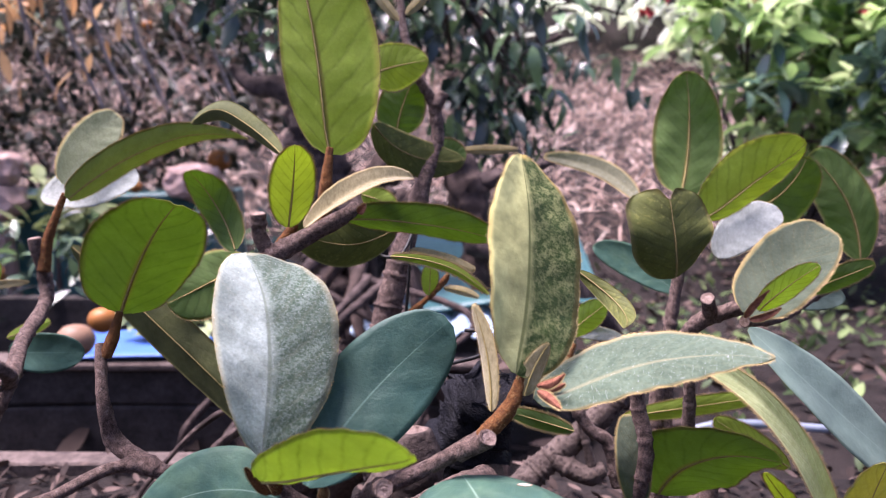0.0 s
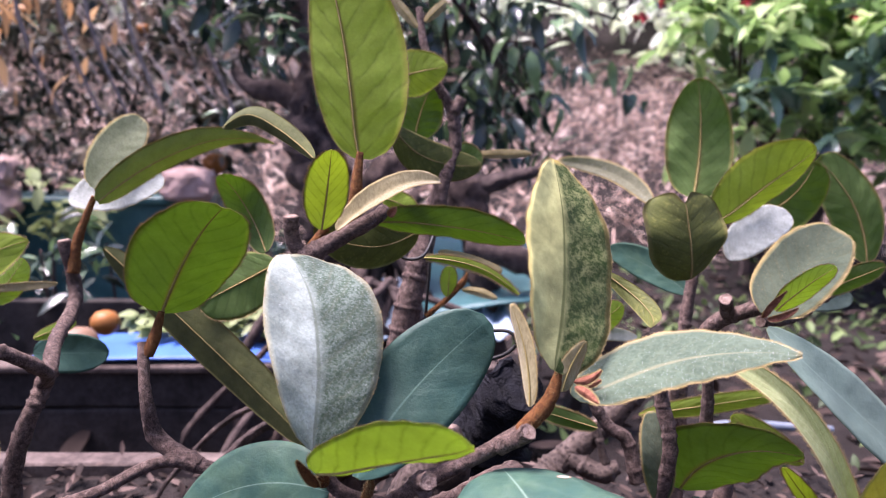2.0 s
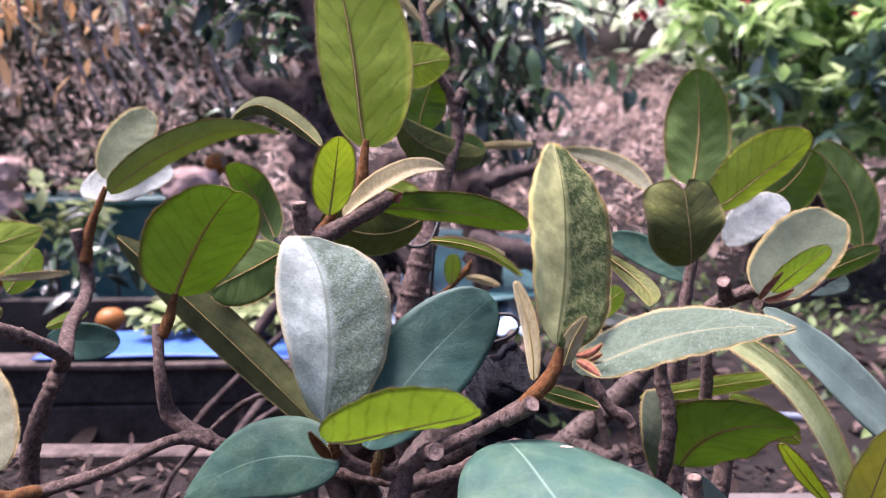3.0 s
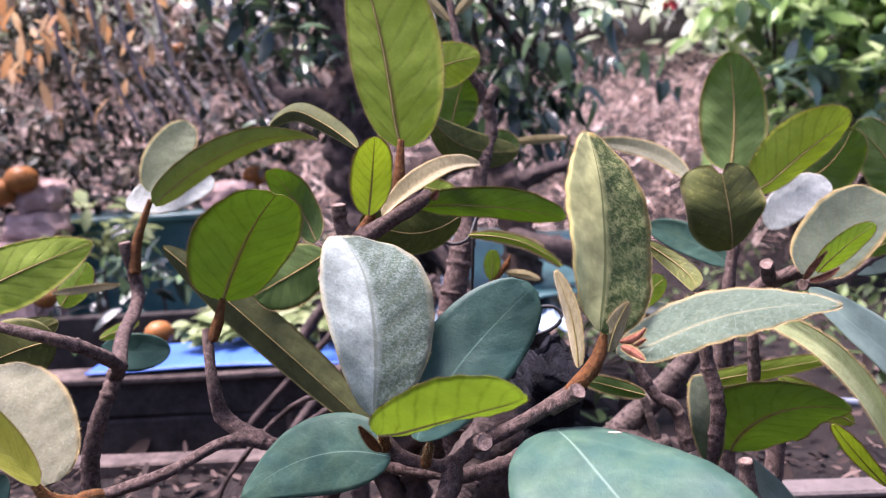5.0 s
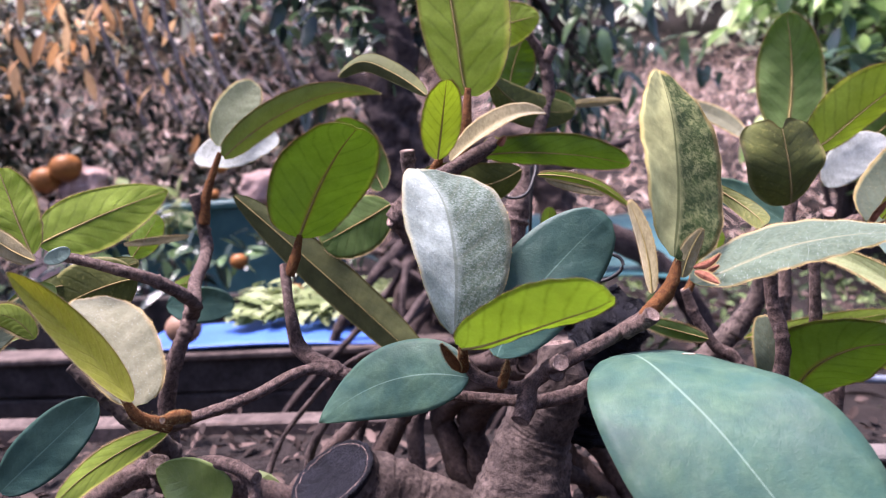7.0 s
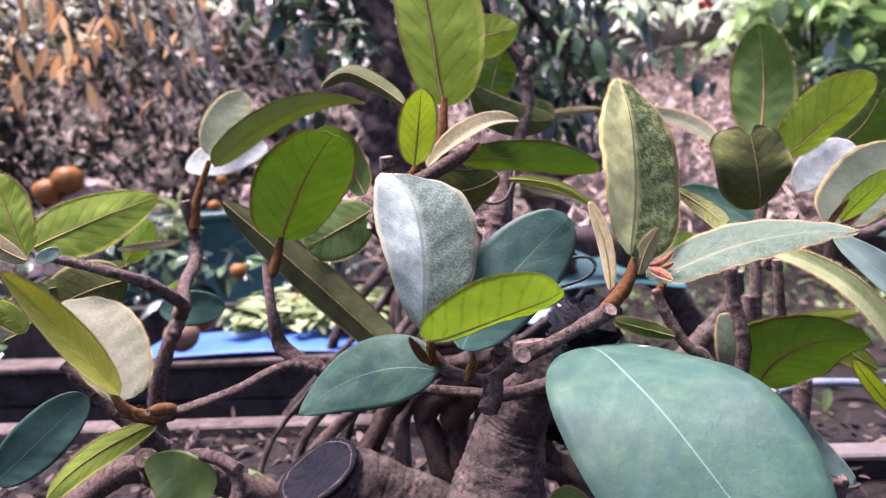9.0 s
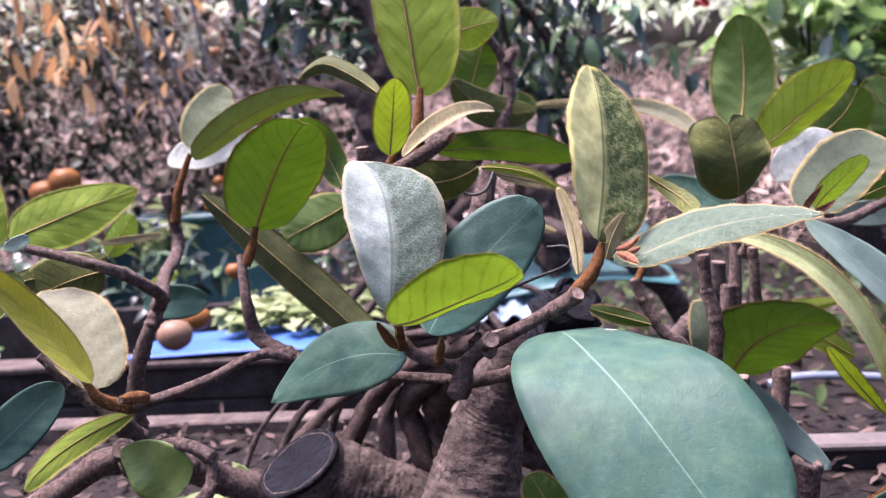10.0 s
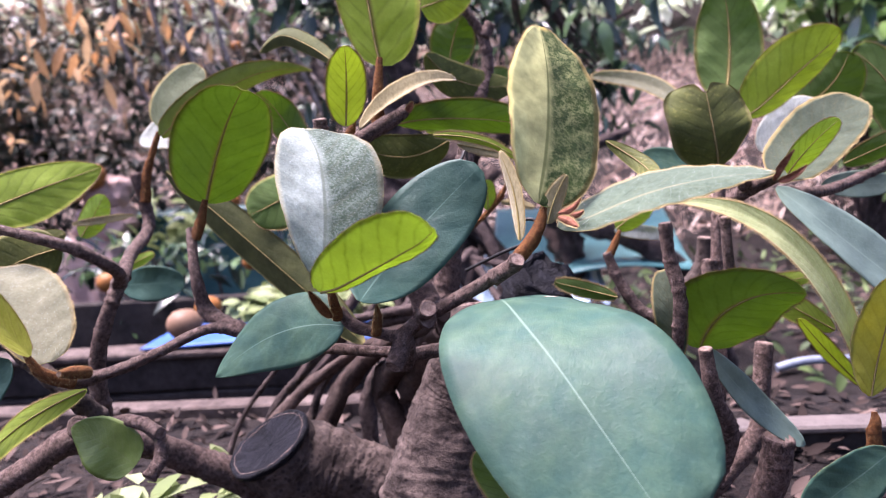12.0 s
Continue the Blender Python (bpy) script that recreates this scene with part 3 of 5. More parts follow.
def twig(points, radii, mat=None, label="", sides=14, knots=0.32, name="branch", rough=0.10, end=None, step=0.0018):
    leaf_count[0] += 1
    if mat is RUST:
        # thin out the free end under the leaf bases
        knots = 0.12
        radii = list(radii)
        free = 0 if points[0][2] > points[-1][2] else -1
        radii[free] *= 0.55
    v, f, ix = tube_data(points, radii, sides, step, rough, knots, leaf_count[0], rim=0.9 if end else 0.72)
    if mat is RUST:
        rng = random.Random(leaf_count[0])
        rings = len(v) // sides
        for k in range(900):
            i, j = rng.randrange(0, max(1, rings - 3)), rng.randrange(sides)
            a = np.array(v[i * sides + j])
            c = (a + np.array(v[i * sides + (j + sides // 2) % sides])) / 2
            out = unit(a - c) + np.array([rng.gauss(0, .35) for _ in range(3)])
            out = out * rng.uniform(0.0005, 0.0014)
            sd = unit(np.cross(out, np.array((0.3, 0.2, 0.9)))) * 0.00013
            a = a + (np.array(v[i * sides + (j + 1) % sides]) - a) * rng.random() + (np.array(v[(i + 1) * sides + j]) - a) * rng.random()
            o = len(v)
            v += [a - sd, a + sd, a + out]
            f.append((o, o + 1, o + 2))
            ix.append(2)
    ob = mesh_object(name, v, f, [mat or BARK, end or CUT, HAIR], plant, label, index=ix)
    ob.matrix_parent_inverse = Matrix.Translation(-plant.location)
    return ob


# stems and branches
twig([(-0.360, 0.712, 0.484), (-0.353, 0.712, 0.432), (-0.340, 0.640, 0.412), (-0.324, 0.585, 0.396), (-0.335, 0.570, 0.365), (-0.348, 0.570, 0.325), (-0.352, 0.575, 0.27)], [0.0059, 0.0059, 0.0059, 0.0066, 0.0066, 0.0070, 0.0086])
twig([(-0.333, 0.719, 0.523), (-0.349, 0.714, 0.483), (-0.353, 0.711, 0.455)], [0.0042, 0.0048, 0.0055], RUST, "rust-brown downy shoot", name="shoot")
twig([(-0.394, 0.514, 0.462), (-0.345, 0.525, 0.444), (-0.325, 0.540, 0.430), (-0.314, 0.566, 0.409), (-0.324, 0.580, 0.395)], [0.0035, 0.0047, 0.0051, 0.0055, 0.0055])
twig([(-0.222, 0.512, 0.447), (-0.216, 0.496, 0.415), (-0.211, 0.498, 0.386), (-0.181, 0.488, 0.371)], [0.0037, 0.0040, 0.0058, 0.0058])
twig([(-0.209, 0.515, 0.468), (-0.213, 0.511, 0.452), (-0.218, 0.509, 0.440)], [0.0036, 0.0040, 0.0040], RUST, name="shoot")
twig([(-0.293, 0.445, 0.353), (-0.272, 0.462, 0.354), (-0.237, 0.462, 0.366), (-0.205, 0.480, 0.377), (-0.18, 0.488, 0.371), (-0.125, 0.475, 0.361), (-0.052, 0.446, 0.361)], [0.0053, 0.0040, 0.0037, 0.0040, 0.0050, 0.0040, 0.0038])
twig([(-0.312, 0.424, 0.382), (-0.304, 0.430, 0.364), (-0.290, 0.442, 0.354)], [0.0030, 0.0045, 0.0055], RUST, name="shoot")
twig([(-0.088, 0.410, 0.402), (-0.080, 0.409, 0.392), (-0.066, 0.411, 0.386), (-0.052, 0.414, 0.383), (-0.034, 0.417, 0.394), (-0.008, 0.416, 0.407), (0.022, 0.420, 0.423)], [0.0038, 0.0041, 0.0038, 0.0042, 0.0048, 0.0044, 0.0043])
twig([(-0.033, 0.408, 0.393), (-0.035, 0.424, 0.392)], [0.0055, 0.0060], name="cut_stub", label="short pruned stub with ringed end")
twig([(-0.050, 0.416, 0.384), (-0.050, 0.424, 0.369), (-0.054, 0.430, 0.357)], [0.0055, 0.0055, 0.0050])
twig([(-0.050, 0.440, 0.362), (-0.018, 0.461, 0.361), (0.008, 0.480, 0.366), (0.03, 0.54, 0.34)], [0.005, 0.0052, 0.0055, 0.009])
twig([(0.020, 0.420, 0.421), (0.035, 0.419, 0.438), (0.043, 0.424, 0.456)], [0.0046, 0.0044, 0.0048], RUST, name="shoot")
twig([(-0.089, 0.408, 0.398), (-0.088, 0.396, 0.412), (-0.087, 0.388, 0.425)], [0.0038, 0.003, 0.0014], RUST, name="shoot")
twig([(-0.066, 0.409, 0.386), (-0.063, 0.403, 0.398), (-0.062, 0.398, 0.406)], [0.0034, 0.0026, 0.0012], RUST, name="shoot")
twig([(-0.070, 0.800, 0.30), (-0.055, 0.805, 0.40), (-0.034, 0.826, 0.475), (-0.018, 0.84, 0.528), (-0.006, 0.852, 0.563), (-0.010, 0.855, 0.600), (-0.027, 0.850, 0.631), (-0.038, 0.86, 0.665), (-0.044, 0.87, 0.705)], [0.0150, 0.0136, 0.0101, 0.0081, 0.0070, 0.0060, 0.0049, 0.0042, 0.0035])
twig([(-0.007, 0.853, 0.598), (0.001, 0.853, 0.612)], [0.0068, 0.0062], name="cut_stub", label="short pruned stub with ringed end")
twig([(-0.136, 0.596, 0.521), (-0.135, 0.598, 0.503), (-0.126, 0.600, 0.487)], [0.0062, 0.0058, 0.0062], name="cut_stub", label="short pruned stub with ringed end")
twig([(-0.150, 0.595, 0.465), (-0.129, 0.597, 0.487), (-0.102, 0.600, 0.503), (-0.073, 0.612, 0.518), (-0.066, 0.62, 0.524)], [0.0085, 0.0078, 0.0068, 0.0060, 0.0045])
twig([(-0.150, 0.595, 0.467), (-0.12, 0.62, 0.43), (-0.08, 0.64, 0.38), (-0.05, 0.64, 0.30)], [0.0085, 0.0095, 0.012, 0.016])
twig([(-0.085, 0.620, 0.568), (-0.088, 0.614, 0.540), (-0.090, 0.612, 0.512)], [0.0046, 0.0050, 0.0056], RUST, name="shoot")
twig([(-0.108, 0.604, 0.519), (-0.113, 0.604, 0.508), (-0.122, 0.603, 0.496)], [0.0030, 0.0036, 0.0042], RUST, name="shoot")
twig([(0.222, 0.755, 0.447), (0.213, 0.745, 0.390), (0.210, 0.735, 0.330), (0.205, 0.72, 0.24), (0.19, 0.70, 0.14)], [0.0058, 0.0058, 0.0062, 0.007, 0.009])
twig([(0.202, 0.733, 0.356), (0.196, 0.724, 0.292), (0.198, 0.716, 0.223), (0.17, 0.70, 0.12)], [0.0065, 0.0072, 0.0075, 0.010])
twig([(0.197, 0.660, 0.400), (0.207, 0.645, 0.425), (0.226, 0.628, 0.440), (0.240, 0.615, 0.447)], [0.0065, 0.0065, 0.0060, 0.005])
twig([(0.212, 0.632, 0.437), (0.205, 0.618, 0.452)], [0.0058, 0.0052], name="cut_stub", label="short pruned stub with ringed end")
twig([(0.240, 0.632, 0.430), (0.290, 0.68, 0.422), (0.347, 0.745, 0.425), (0.392, 0.762, 0.440)], [0.0050, 0.0050, 0.0048, 0.0045])
twig([(0.22, 0.84, 0.36), (0.215, 0.84, 0.325), (0.184, 0.835, 0.288), (0.150, 0.83, 0.255), (0.10, 0.82, 0.215), (0.04, 0.78, 0.17)], [0.0085, 0.010, 0.0125, 0.0135, 0.0145, 0.018], BARK_GREY)
twig([(0.120, 0.82, 0.228), (0.150, 0.81, 0.215), (0.170, 0.81, 0.222)], [0.011, 0.0105, 0.0085], BARK_GREY, name="cut_stub", label="short pruned stub with ringed end")
twig([(0.158, 0.81, 0.222), (0.145, 0.82, 0.27)], [0.005, 0.004], BARK_GREY)
twig([(-0.228, 0.650, 0.214), (-0.214, 0.660, 0.192), (-0.186, 0.668, 0.190), (-0.150, 0.672, 0.176), (-0.110, 0.670, 0.160), (-0.070, 0.668, 0.150), (-0.035, 0.668, 0.115), (-0.02, 0.67, 0.06)], [0.040, 0.040, 0.037, 0.031, 0.029, 0.034, 0.045, 0.065], BARK_GREY, "thick grey trunk with a black-sealed cut", 40, 0.0, "trunk", 0.07, SEALED)
twig([(-0.061, 0.564, 0.195), (-0.055, 0.571, 0.232), (-0.049, 0.576, 0.259), (-0.040, 0.582, 0.287), (-0.029, 0.577, 0.315), (-0.021, 0.572, 0.338), (-0.023, 0.575, 0.361)], [0.050, 0.040, 0.034, 0.030, 0.027, 0.022, 0.014], BARK_GREY, "", 36, 0.0, "trunk", 0.06)
twig([(-0.47, 0.555, 0.214), (-0.42, 0.562, 0.240), (-0.385, 0.575, 0.258), (-0.34, 0.61, 0.24), (-0.311, 0.640, 0.210), (-0.262, 0.672, 0.170), (-0.21, 0.70, 0.13)], [0.0105, 0.011, 0.012, 0.0135, 0.014, 0.017, 0.02], knots=0.08, rough=0.1)
twig([(-0.31, 0.50, 0.295), (-0.28, 0.48, 0.310), (-0.255, 0.466, 0.311), (-0.238, 0.452, 0.310)], [0.0065, 0.0052, 0.0044, 0.0046])
twig([(-0.258, 0.468, 0.311), (-0.244, 0.462, 0.301), (-0.241, 0.452, 0.290), (-0.246, 0.442, 0.281)], [0.0042, 0.0046, 0.0050, 0.0056], name="cut_stub", label="short pruned stub with ringed end")
twig([(-0.33, 0.50, 0.300), (-0.335, 0.52, 0.285), (-0.35, 0.55, 0.262)], [0.0085, 0.008, 0.009], name="cut_stub", label="short pruned stub with ringed end")
twig([(0.252, 0.470, 0.298), (0.252, 0.470, 0.285), (0.245, 0.48, 0.25), (0.18, 0.55, 0.15)], [0.0030, 0.0046, 0.006, 0.010], RUST, name="shoot")
twig([(0.208, 0.535, 0.254), (0.203, 0.540, 0.215), (0.17, 0.55, 0.15), (0.05, 0.60, 0.10)], [0.0118, 0.0122, 0.014, 0.018], knots=0.15)
twig([(0.150, 0.502, 0.337), (0.156, 0.505, 0.30), (0.17, 0.53, 0.25), (0.13, 0.56, 0.16)], [0.005, 0.006, 0.007, 0.009])
twig([(0.238, 0.680, 0.285), (0.232, 0.675, 0.24), (0.22, 0.67, 0.19), (0.12, 0.65, 0.10)], [0.0085, 0.0085, 0.009, 0.012], knots=0.2)
twig([(-0.395, 0.52, 0.375), (-0.37, 0.52, 0.345), (-0.345, 0.525, 0.315), (-0.335, 0.54, 0.29)], [0.008, 0.0075, 0.0085, 0.009], BARK_GREY)

STUB = dict(name="cut_stub", label="short pruned stub with ringed end", sides=16)
twig([(-0.281, 0.412, 0.369), (-0.279, 0.424, 0.366), (-0.275, 0.436, 0.362)], [0.0042, 0.0046, 0.0042], RUST, **STUB)
twig([(-0.031, 0.400, 0.402), (-0.034, 0.408, 0.398), (-0.038, 0.417, 0.392)], [0.0052, 0.0050, 0.0055], **STUB)
twig([(0.024, 0.408, 0.427), (0.020, 0.412, 0.422), (0.008, 0.416, 0.415)], [0.0052, 0.0047, 0.0050], **STUB)
twig([(-0.056, 0.402, 0.366), (-0.052, 0.410, 0.374), (-0.050, 0.416, 0.383)], [0.0058, 0.0056, 0.0060], **STUB)
twig([(0.130, 0.530, 0.425), (0.132, 0.530, 0.40), (0.138, 0.525, 0.36), (0.13, 0.55, 0.28)], [0.0046, 0.0050, 0.0054, 0.007])
twig([(0.111, 0.668, 0.401), (0.105, 0.665, 0.388), (0.099, 0.663, 0.377)], [0.0030, 0.0036, 0.0042], RUST, name="shoot")
twig([(0.098, 0.663, 0.382), (0.107, 0.661, 0.357), (0.124, 0.658, 0.329), (0.140, 0.658, 0.317), (0.150, 0.653, 0.280)], [0.0045, 0.0048, 0.0052, 0.006, 0.007])
twig([(0.190, 0.61, 0.415), (0.192, 0.61, 0.385), (0.196, 0.62, 0.34)], [0.0042, 0.0045, 0.0055])


def sealed_cut(centre, facing, r, squash):
    """Tar-sealed saw cut: black dished face, thin pale callus line and a dark rolled rim."""
    n = unit(np.array(facing, float))
    a = unit(np.cross(n, np.array((0.3, -1.0, 0.1))))
    b = np.cross(n, a)
    c = np.array(centre, float)
    rings = ((0.96, -0.14, 0), (1.00, -0.06, 0), (1.00, 0.0, 0), (0.95, 0.03, 0), (0.90, 0.0, 0), (0.882, 0.008, 1), (0.872, 0.008, 1), (0.85, 0.0, 0), (0.6, -0.04, 0), (0.3, -0.06, 0), (0.02, -0.06, 0))
    verts, faces, index = [], [], []
    m = 48
    for f, h, _ in rings:
        for k in range(m):
            g = 2 * math.pi * k / m
            wob = 1 + 0.05 * noise.noise(Vector((2 * math.cos(g), 2 * math.sin(g), f * 1.5)))
            hw = h + 0.05 * noise.noise(Vector((7 * math.cos(g) * f, 7 * math.sin(g) * f, 4)))
            verts.append(c + (a * math.cos(g) + b * math.sin(g) * squash) * r * f * wob + n * r * hw)
    for i in range(len(rings) - 1):
        for k in range(m):
            k2 = (k + 1) % m
            faces.append((i * m + k, i * m + k2, (i + 1) * m + k2, (i + 1) * m + k))
            index.append(1 if rings[i][2] and rings[i + 1][2] else 0)
    ob = mesh_object("sealed_cut", verts, faces, [SEALED, CUT], plant, "black tar-sealed saw cut", index=index)
    ob.matrix_parent_inverse = Matrix.Translation(-plant.location)


sealed_cut((-0.231, 0.645, 0.221), (-0.38, -0.32, 0.87), 0.044, 0.95)

# blades
leaf((-0.0850, 0.6349, 0.5614), (-0.1112, 0.6550, 0.7257), (0.0383, -0.0040, 0.0047), (0.0097, -0.0051, 0.0004), -1, "young", cup=0.15, base_round=0.42, tip=0.5, skew=-0.22)
leaf((-0.1178, 0.6018, 0.5640), (-0.1974, 0.6551, 0.6051), (0.0026, 0.0003, 0.0089), (0.0020, 0.0030, 0.0050), -1, "brown", cup=0.6, hook=(-0.002, 0, -0.020), base_round=0.5, tip=0.4)
leaf((-0.1104, 0.5784, 0.5135), (-0.0981, 0.5460, 0.5739), (0.0155, 0.0054, 0.0002), (0.0008, 0.0034, 0.0048), -1, "young", tip=0.7, base_round=0.5)
leaf((-0.1012, 0.5904, 0.5110), (-0.0268, 0.6276, 0.5506), (0.0020, -0.0080, -0.0070), (-0.0010, -0.0036, 0.0071), 1, "gold", cup=0.5, hook=(0.004, 0, -0.006), base_round=0.5, tip=0.5)
leaf((-0.0777, 0.6320, 0.5122), (0.0430, 0.6050, 0.5000), (0.0015, 0.0112, -0.0146), (-0.0013, -0.0099, 0.0065), -1, "deep", cup=0.2, base_round=0.55, tip=0.5)
leaf((-0.0421, 0.7171, 0.4924), (-0.1328, 0.6956, 0.4982), (0.0020, -0.0027, 0.0216), (0.0010, -0.0033, -0.0152), -1, "mature", base_round=0.5, tip=0.5)
leaf((-0.1629, 0.6338, 0.4871), (-0.1956, 0.6294, 0.5500), (0.0152, -0.0056, 0.0070), (-0.0015, 0.0182, 0.0021), -1, "deep", base_round=0.5, tip=0.55)
leaf((-0.2122, 0.5242, 0.4647), (-0.1522, 0.4645, 0.5440), (0.0286, 0.0148, -0.0117), (-0.0020, 0.0009, 0.0051), -1, "deep", cup=0.1, base_round=0.37, tip=0.42)
leaf((-0.3389, 0.7320, 0.5293), (-0.3180, 0.8120, 0.5914), (0.0161, 0.0042, -0.0124), (-0.0023, 0.0003, 0.0022), 1, "felt", base_round=0.45, tip=0.5)
leaf((-0.3274, 0.7101, 0.5185), (-0.1757, 0.7291, 0.5821), (0.0035, 0.0119, -0.0131), (-0.0081, 0.0132, 0.0124), -1, "moss", cup=0.25, base_round=0.4, tip=0.8, hook=(0.004, 0, -0.0119))
leaf((-0.3759, 0.7629, 0.5169), (-0.2930, 0.7881, 0.5353), (0.0040, -0.0170, -0.0190), (0.0031, -0.0054, -0.0016), 1, "white", tip=0.5, base_round=0.5)
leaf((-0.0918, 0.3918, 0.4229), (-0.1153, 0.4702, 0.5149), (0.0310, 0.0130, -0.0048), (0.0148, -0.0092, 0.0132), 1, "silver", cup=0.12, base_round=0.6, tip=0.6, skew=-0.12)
leaf((-0.0681, 0.3808, 0.4127), (0.0036, 0.4406, 0.4821), (0.0220, -0.0075, -0.0161), (-0.0111, 0.0141, -0.0072), 1, "teal", cup=-0.05, base_round=0.6, tip=0.45)
leaf((-0.0882, 0.3644, 0.4244), (-0.0137, 0.3032, 0.4659), (0.0099, 0.0062, -0.0118), (-0.0024, 0.0018, 0.0022), -1, "lime", cup=0.15, base_round=0.42, tip=0.3, skew=0.60)
leaf((-0.0854, 0.4077, 0.3918), (-0.1897, 0.4465, 0.3510), (-0.0070, 0.0130, 0.0190), (-0.0006, 0.0082, 0.0110), 1, "mature", cup=-0.12, tip=0.8, base_round=0.55)
leaf((0.011, 0.420, 0.400), (0.089, 0.268, 0.324), (-0.056, -0.003, -0.004), (-0.015, -0.006, 0.032), 1, "mature", cup=-0.05, base_round=0.6, tip=0.31, scar=(0.165, -0.84))
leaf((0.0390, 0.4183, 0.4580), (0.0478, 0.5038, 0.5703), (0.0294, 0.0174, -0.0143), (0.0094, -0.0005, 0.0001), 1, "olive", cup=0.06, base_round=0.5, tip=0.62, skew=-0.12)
leaf((0.0505, 0.4198, 0.4420), (0.1778, 0.4203, 0.4664), (0.0013, -0.0231, -0.0078), (0.0023, 0.0150, 0.0084), 1, "dusty", cup=-0.05, base_round=0.45, tip=0.75, skew=0.2)
leaf((0.0262, 0.4212, 0.4361), (0.0168, 0.4436, 0.4909), (-0.0042, 0.0032, -0.0021), (0.0032, -0.0009, 0.0006), 1, "gold", tip=0.5, base_round=0.5)
leaf((0.0435, 0.4200, 0.4456), (0.0567, 0.4225, 0.4745), (-0.0055, -0.0006, 0.0023), (-0.0013, 0.0008, 0.0006), 1, "gold", tip=0.7, base_round=0.5)
leaf((0.1356, 0.5313, 0.3215), (0.1273, 0.5406, 0.3883), (0.0111, -0.0020, 0.0014), (-0.0009, -0.0080, 0.0027), 1, "fuzz", base_round=0.5, tip=0.5)
leaf((0.1563, 0.5558, 0.3209), (0.2145, 0.4851, 0.3780), (0.0266, 0.0055, -0.0229), (-0.0091, 0.0004, 0.0141), -1, "deep", base_round=0.36, tip=0.62)
leaf((0.2454, 0.8409, 0.5091), (0.2505, 0.8643, 0.6340), (0.0368, -0.0025, -0.0009), (0.0084, 0.0088, -0.0017), -1, "deep", base_round=0.42, tip=0.55)
leaf((0.2527, 0.7968, 0.4900), (0.3391, 0.7709, 0.5663), (0.0182, 0.0013, -0.0202), (-0.0013, 0.0061, 0.0062), -1, "young", tip=0.55, base_round=0.5, skew=0.40)
leaf((0.3133, 0.8366, 0.4920), (0.3729, 0.8427, 0.5470), (0.0245, 0.0016, -0.0268), (0.0084, 0.0060, -0.0092), -1, "deep", base_round=0.5, tip=0.5)
leaf((0.4396, 0.8477, 0.4378), (0.3821, 0.8593, 0.5494), (0.0275, 0.0028, 0.0129), (0.0128, 0.0001, 0.0045), -1, "deep", base_round=0.5, tip=0.4)
leaf((0.2119, 0.7310, 0.4445), (0.2003, 0.7324, 0.5271), (0.0417, 0.0129, 0.0044), (0.0004, -0.0134, -0.0032), -1, "mature", cup=0.15, base_round=0.45, tip=0.23, notch=0.14)
leaf((0.2688, 0.7909, 0.4522), (0.3349, 0.8026, 0.4942), (0.0103, -0.0118, -0.0152), (-0.0045, -0.0023, 0.0089), 1, "white", base_round=0.5, tip=0.5)
leaf((0.2274, 0.5952, 0.4444), (0.3120, 0.6577, 0.5023), (0.0214, -0.0170, -0.0128), (-0.0024, 0.0027, -0.0033), 1, "fuzz", cup=0.2, base_round=0.42, tip=0.4)
leaf((0.2359, 0.5948, 0.4482), (0.2639, 0.5632, 0.4893), (0.0082, -0.0003, -0.0060), (-0.0025, -0.0014, 0.0011), -1, "lime", base_round=0.5, tip=0.5)
leaf((0.1987, 0.8245, 0.5040), (0.1066, 0.8713, 0.5459), (0.0052, 0.0037, 0.0081), (0.0147, 0.0175, 0.0069), 1, "cream", cup=0.3, base_round=0.5, tip=0.5)
leaf((0.2343, 0.8059, 0.4144), (0.1525, 0.8234, 0.4574), (0.0082, 0.0051, 0.0140), (0.0029, 0.0042, 0.0038), 1, "mature", base_round=0.5, tip=0.5)
leaf((0.0924, 0.5564, 0.4869), (0.1165, 0.5027, 0.4613), (-0.0058, -0.0001, -0.0048), (0.0137, 0.0083, -0.0072), -1, "mature", base_round=0.5, tip=0.5)
leaf((0.2481, 0.4651, 0.3124), (0.1409, 0.5321, 0.4395), (-0.0062, -0.0005, -0.0051), (0.0117, -0.0203, 0.0336), -1, "young", cup=0.4, base_round=0.5, tip=0.62)
leaf((0.2198, 0.5723, 0.4411), (0.3769, 0.5883, 0.3023), (-0.0111, -0.0197, -0.0141), (-0.0066, -0.0159, 0.0049), 1, "pale", cup=0.1, base_round=0.55, tip=0.5)
leaf((0.156, 0.525, 0.330), (0.229, 0.539, 0.245), (-0.007, -0.006, -0.007), (-0.004, 0.007, -0.002), 1, "pale")
leaf((0.288, 0.579, 0.274), (0.226, 0.539, 0.346), (0.006, -0.005, 0.002), (-0.001, -0.001, -0.001), -1, "young")
leaf((-0.4282, 0.5498, 0.4647), (-0.3590, 0.6474, 0.4947), (0.0128, -0.0033, -0.0230), (-0.0070, 0.0048, 0.0001), -1, "young", cup=0.1, base_round=0.55, tip=0.74)
leaf((-0.425, 0.531, 0.431), (-0.358, 0.571, 0.444), (0.004, -0.003, -0.012), (-0.006, 0.011, -0.004), -1, "mature")
leaf((-0.375, 0.452, 0.472), (-0.397, 0.464, 0.530), (0.015, 0.001, 0.006), (-0.000, -0.001, 0.000), -1, "young")
leaf((-0.3097, 0.4437, 0.3677), (-0.3752, 0.5153, 0.4279), (0.0224, 0.0186, -0.0011), (0.0030, -0.0025, 0.0063), 1, "cream", cup=0.1, base_round=0.42, tip=0.45)
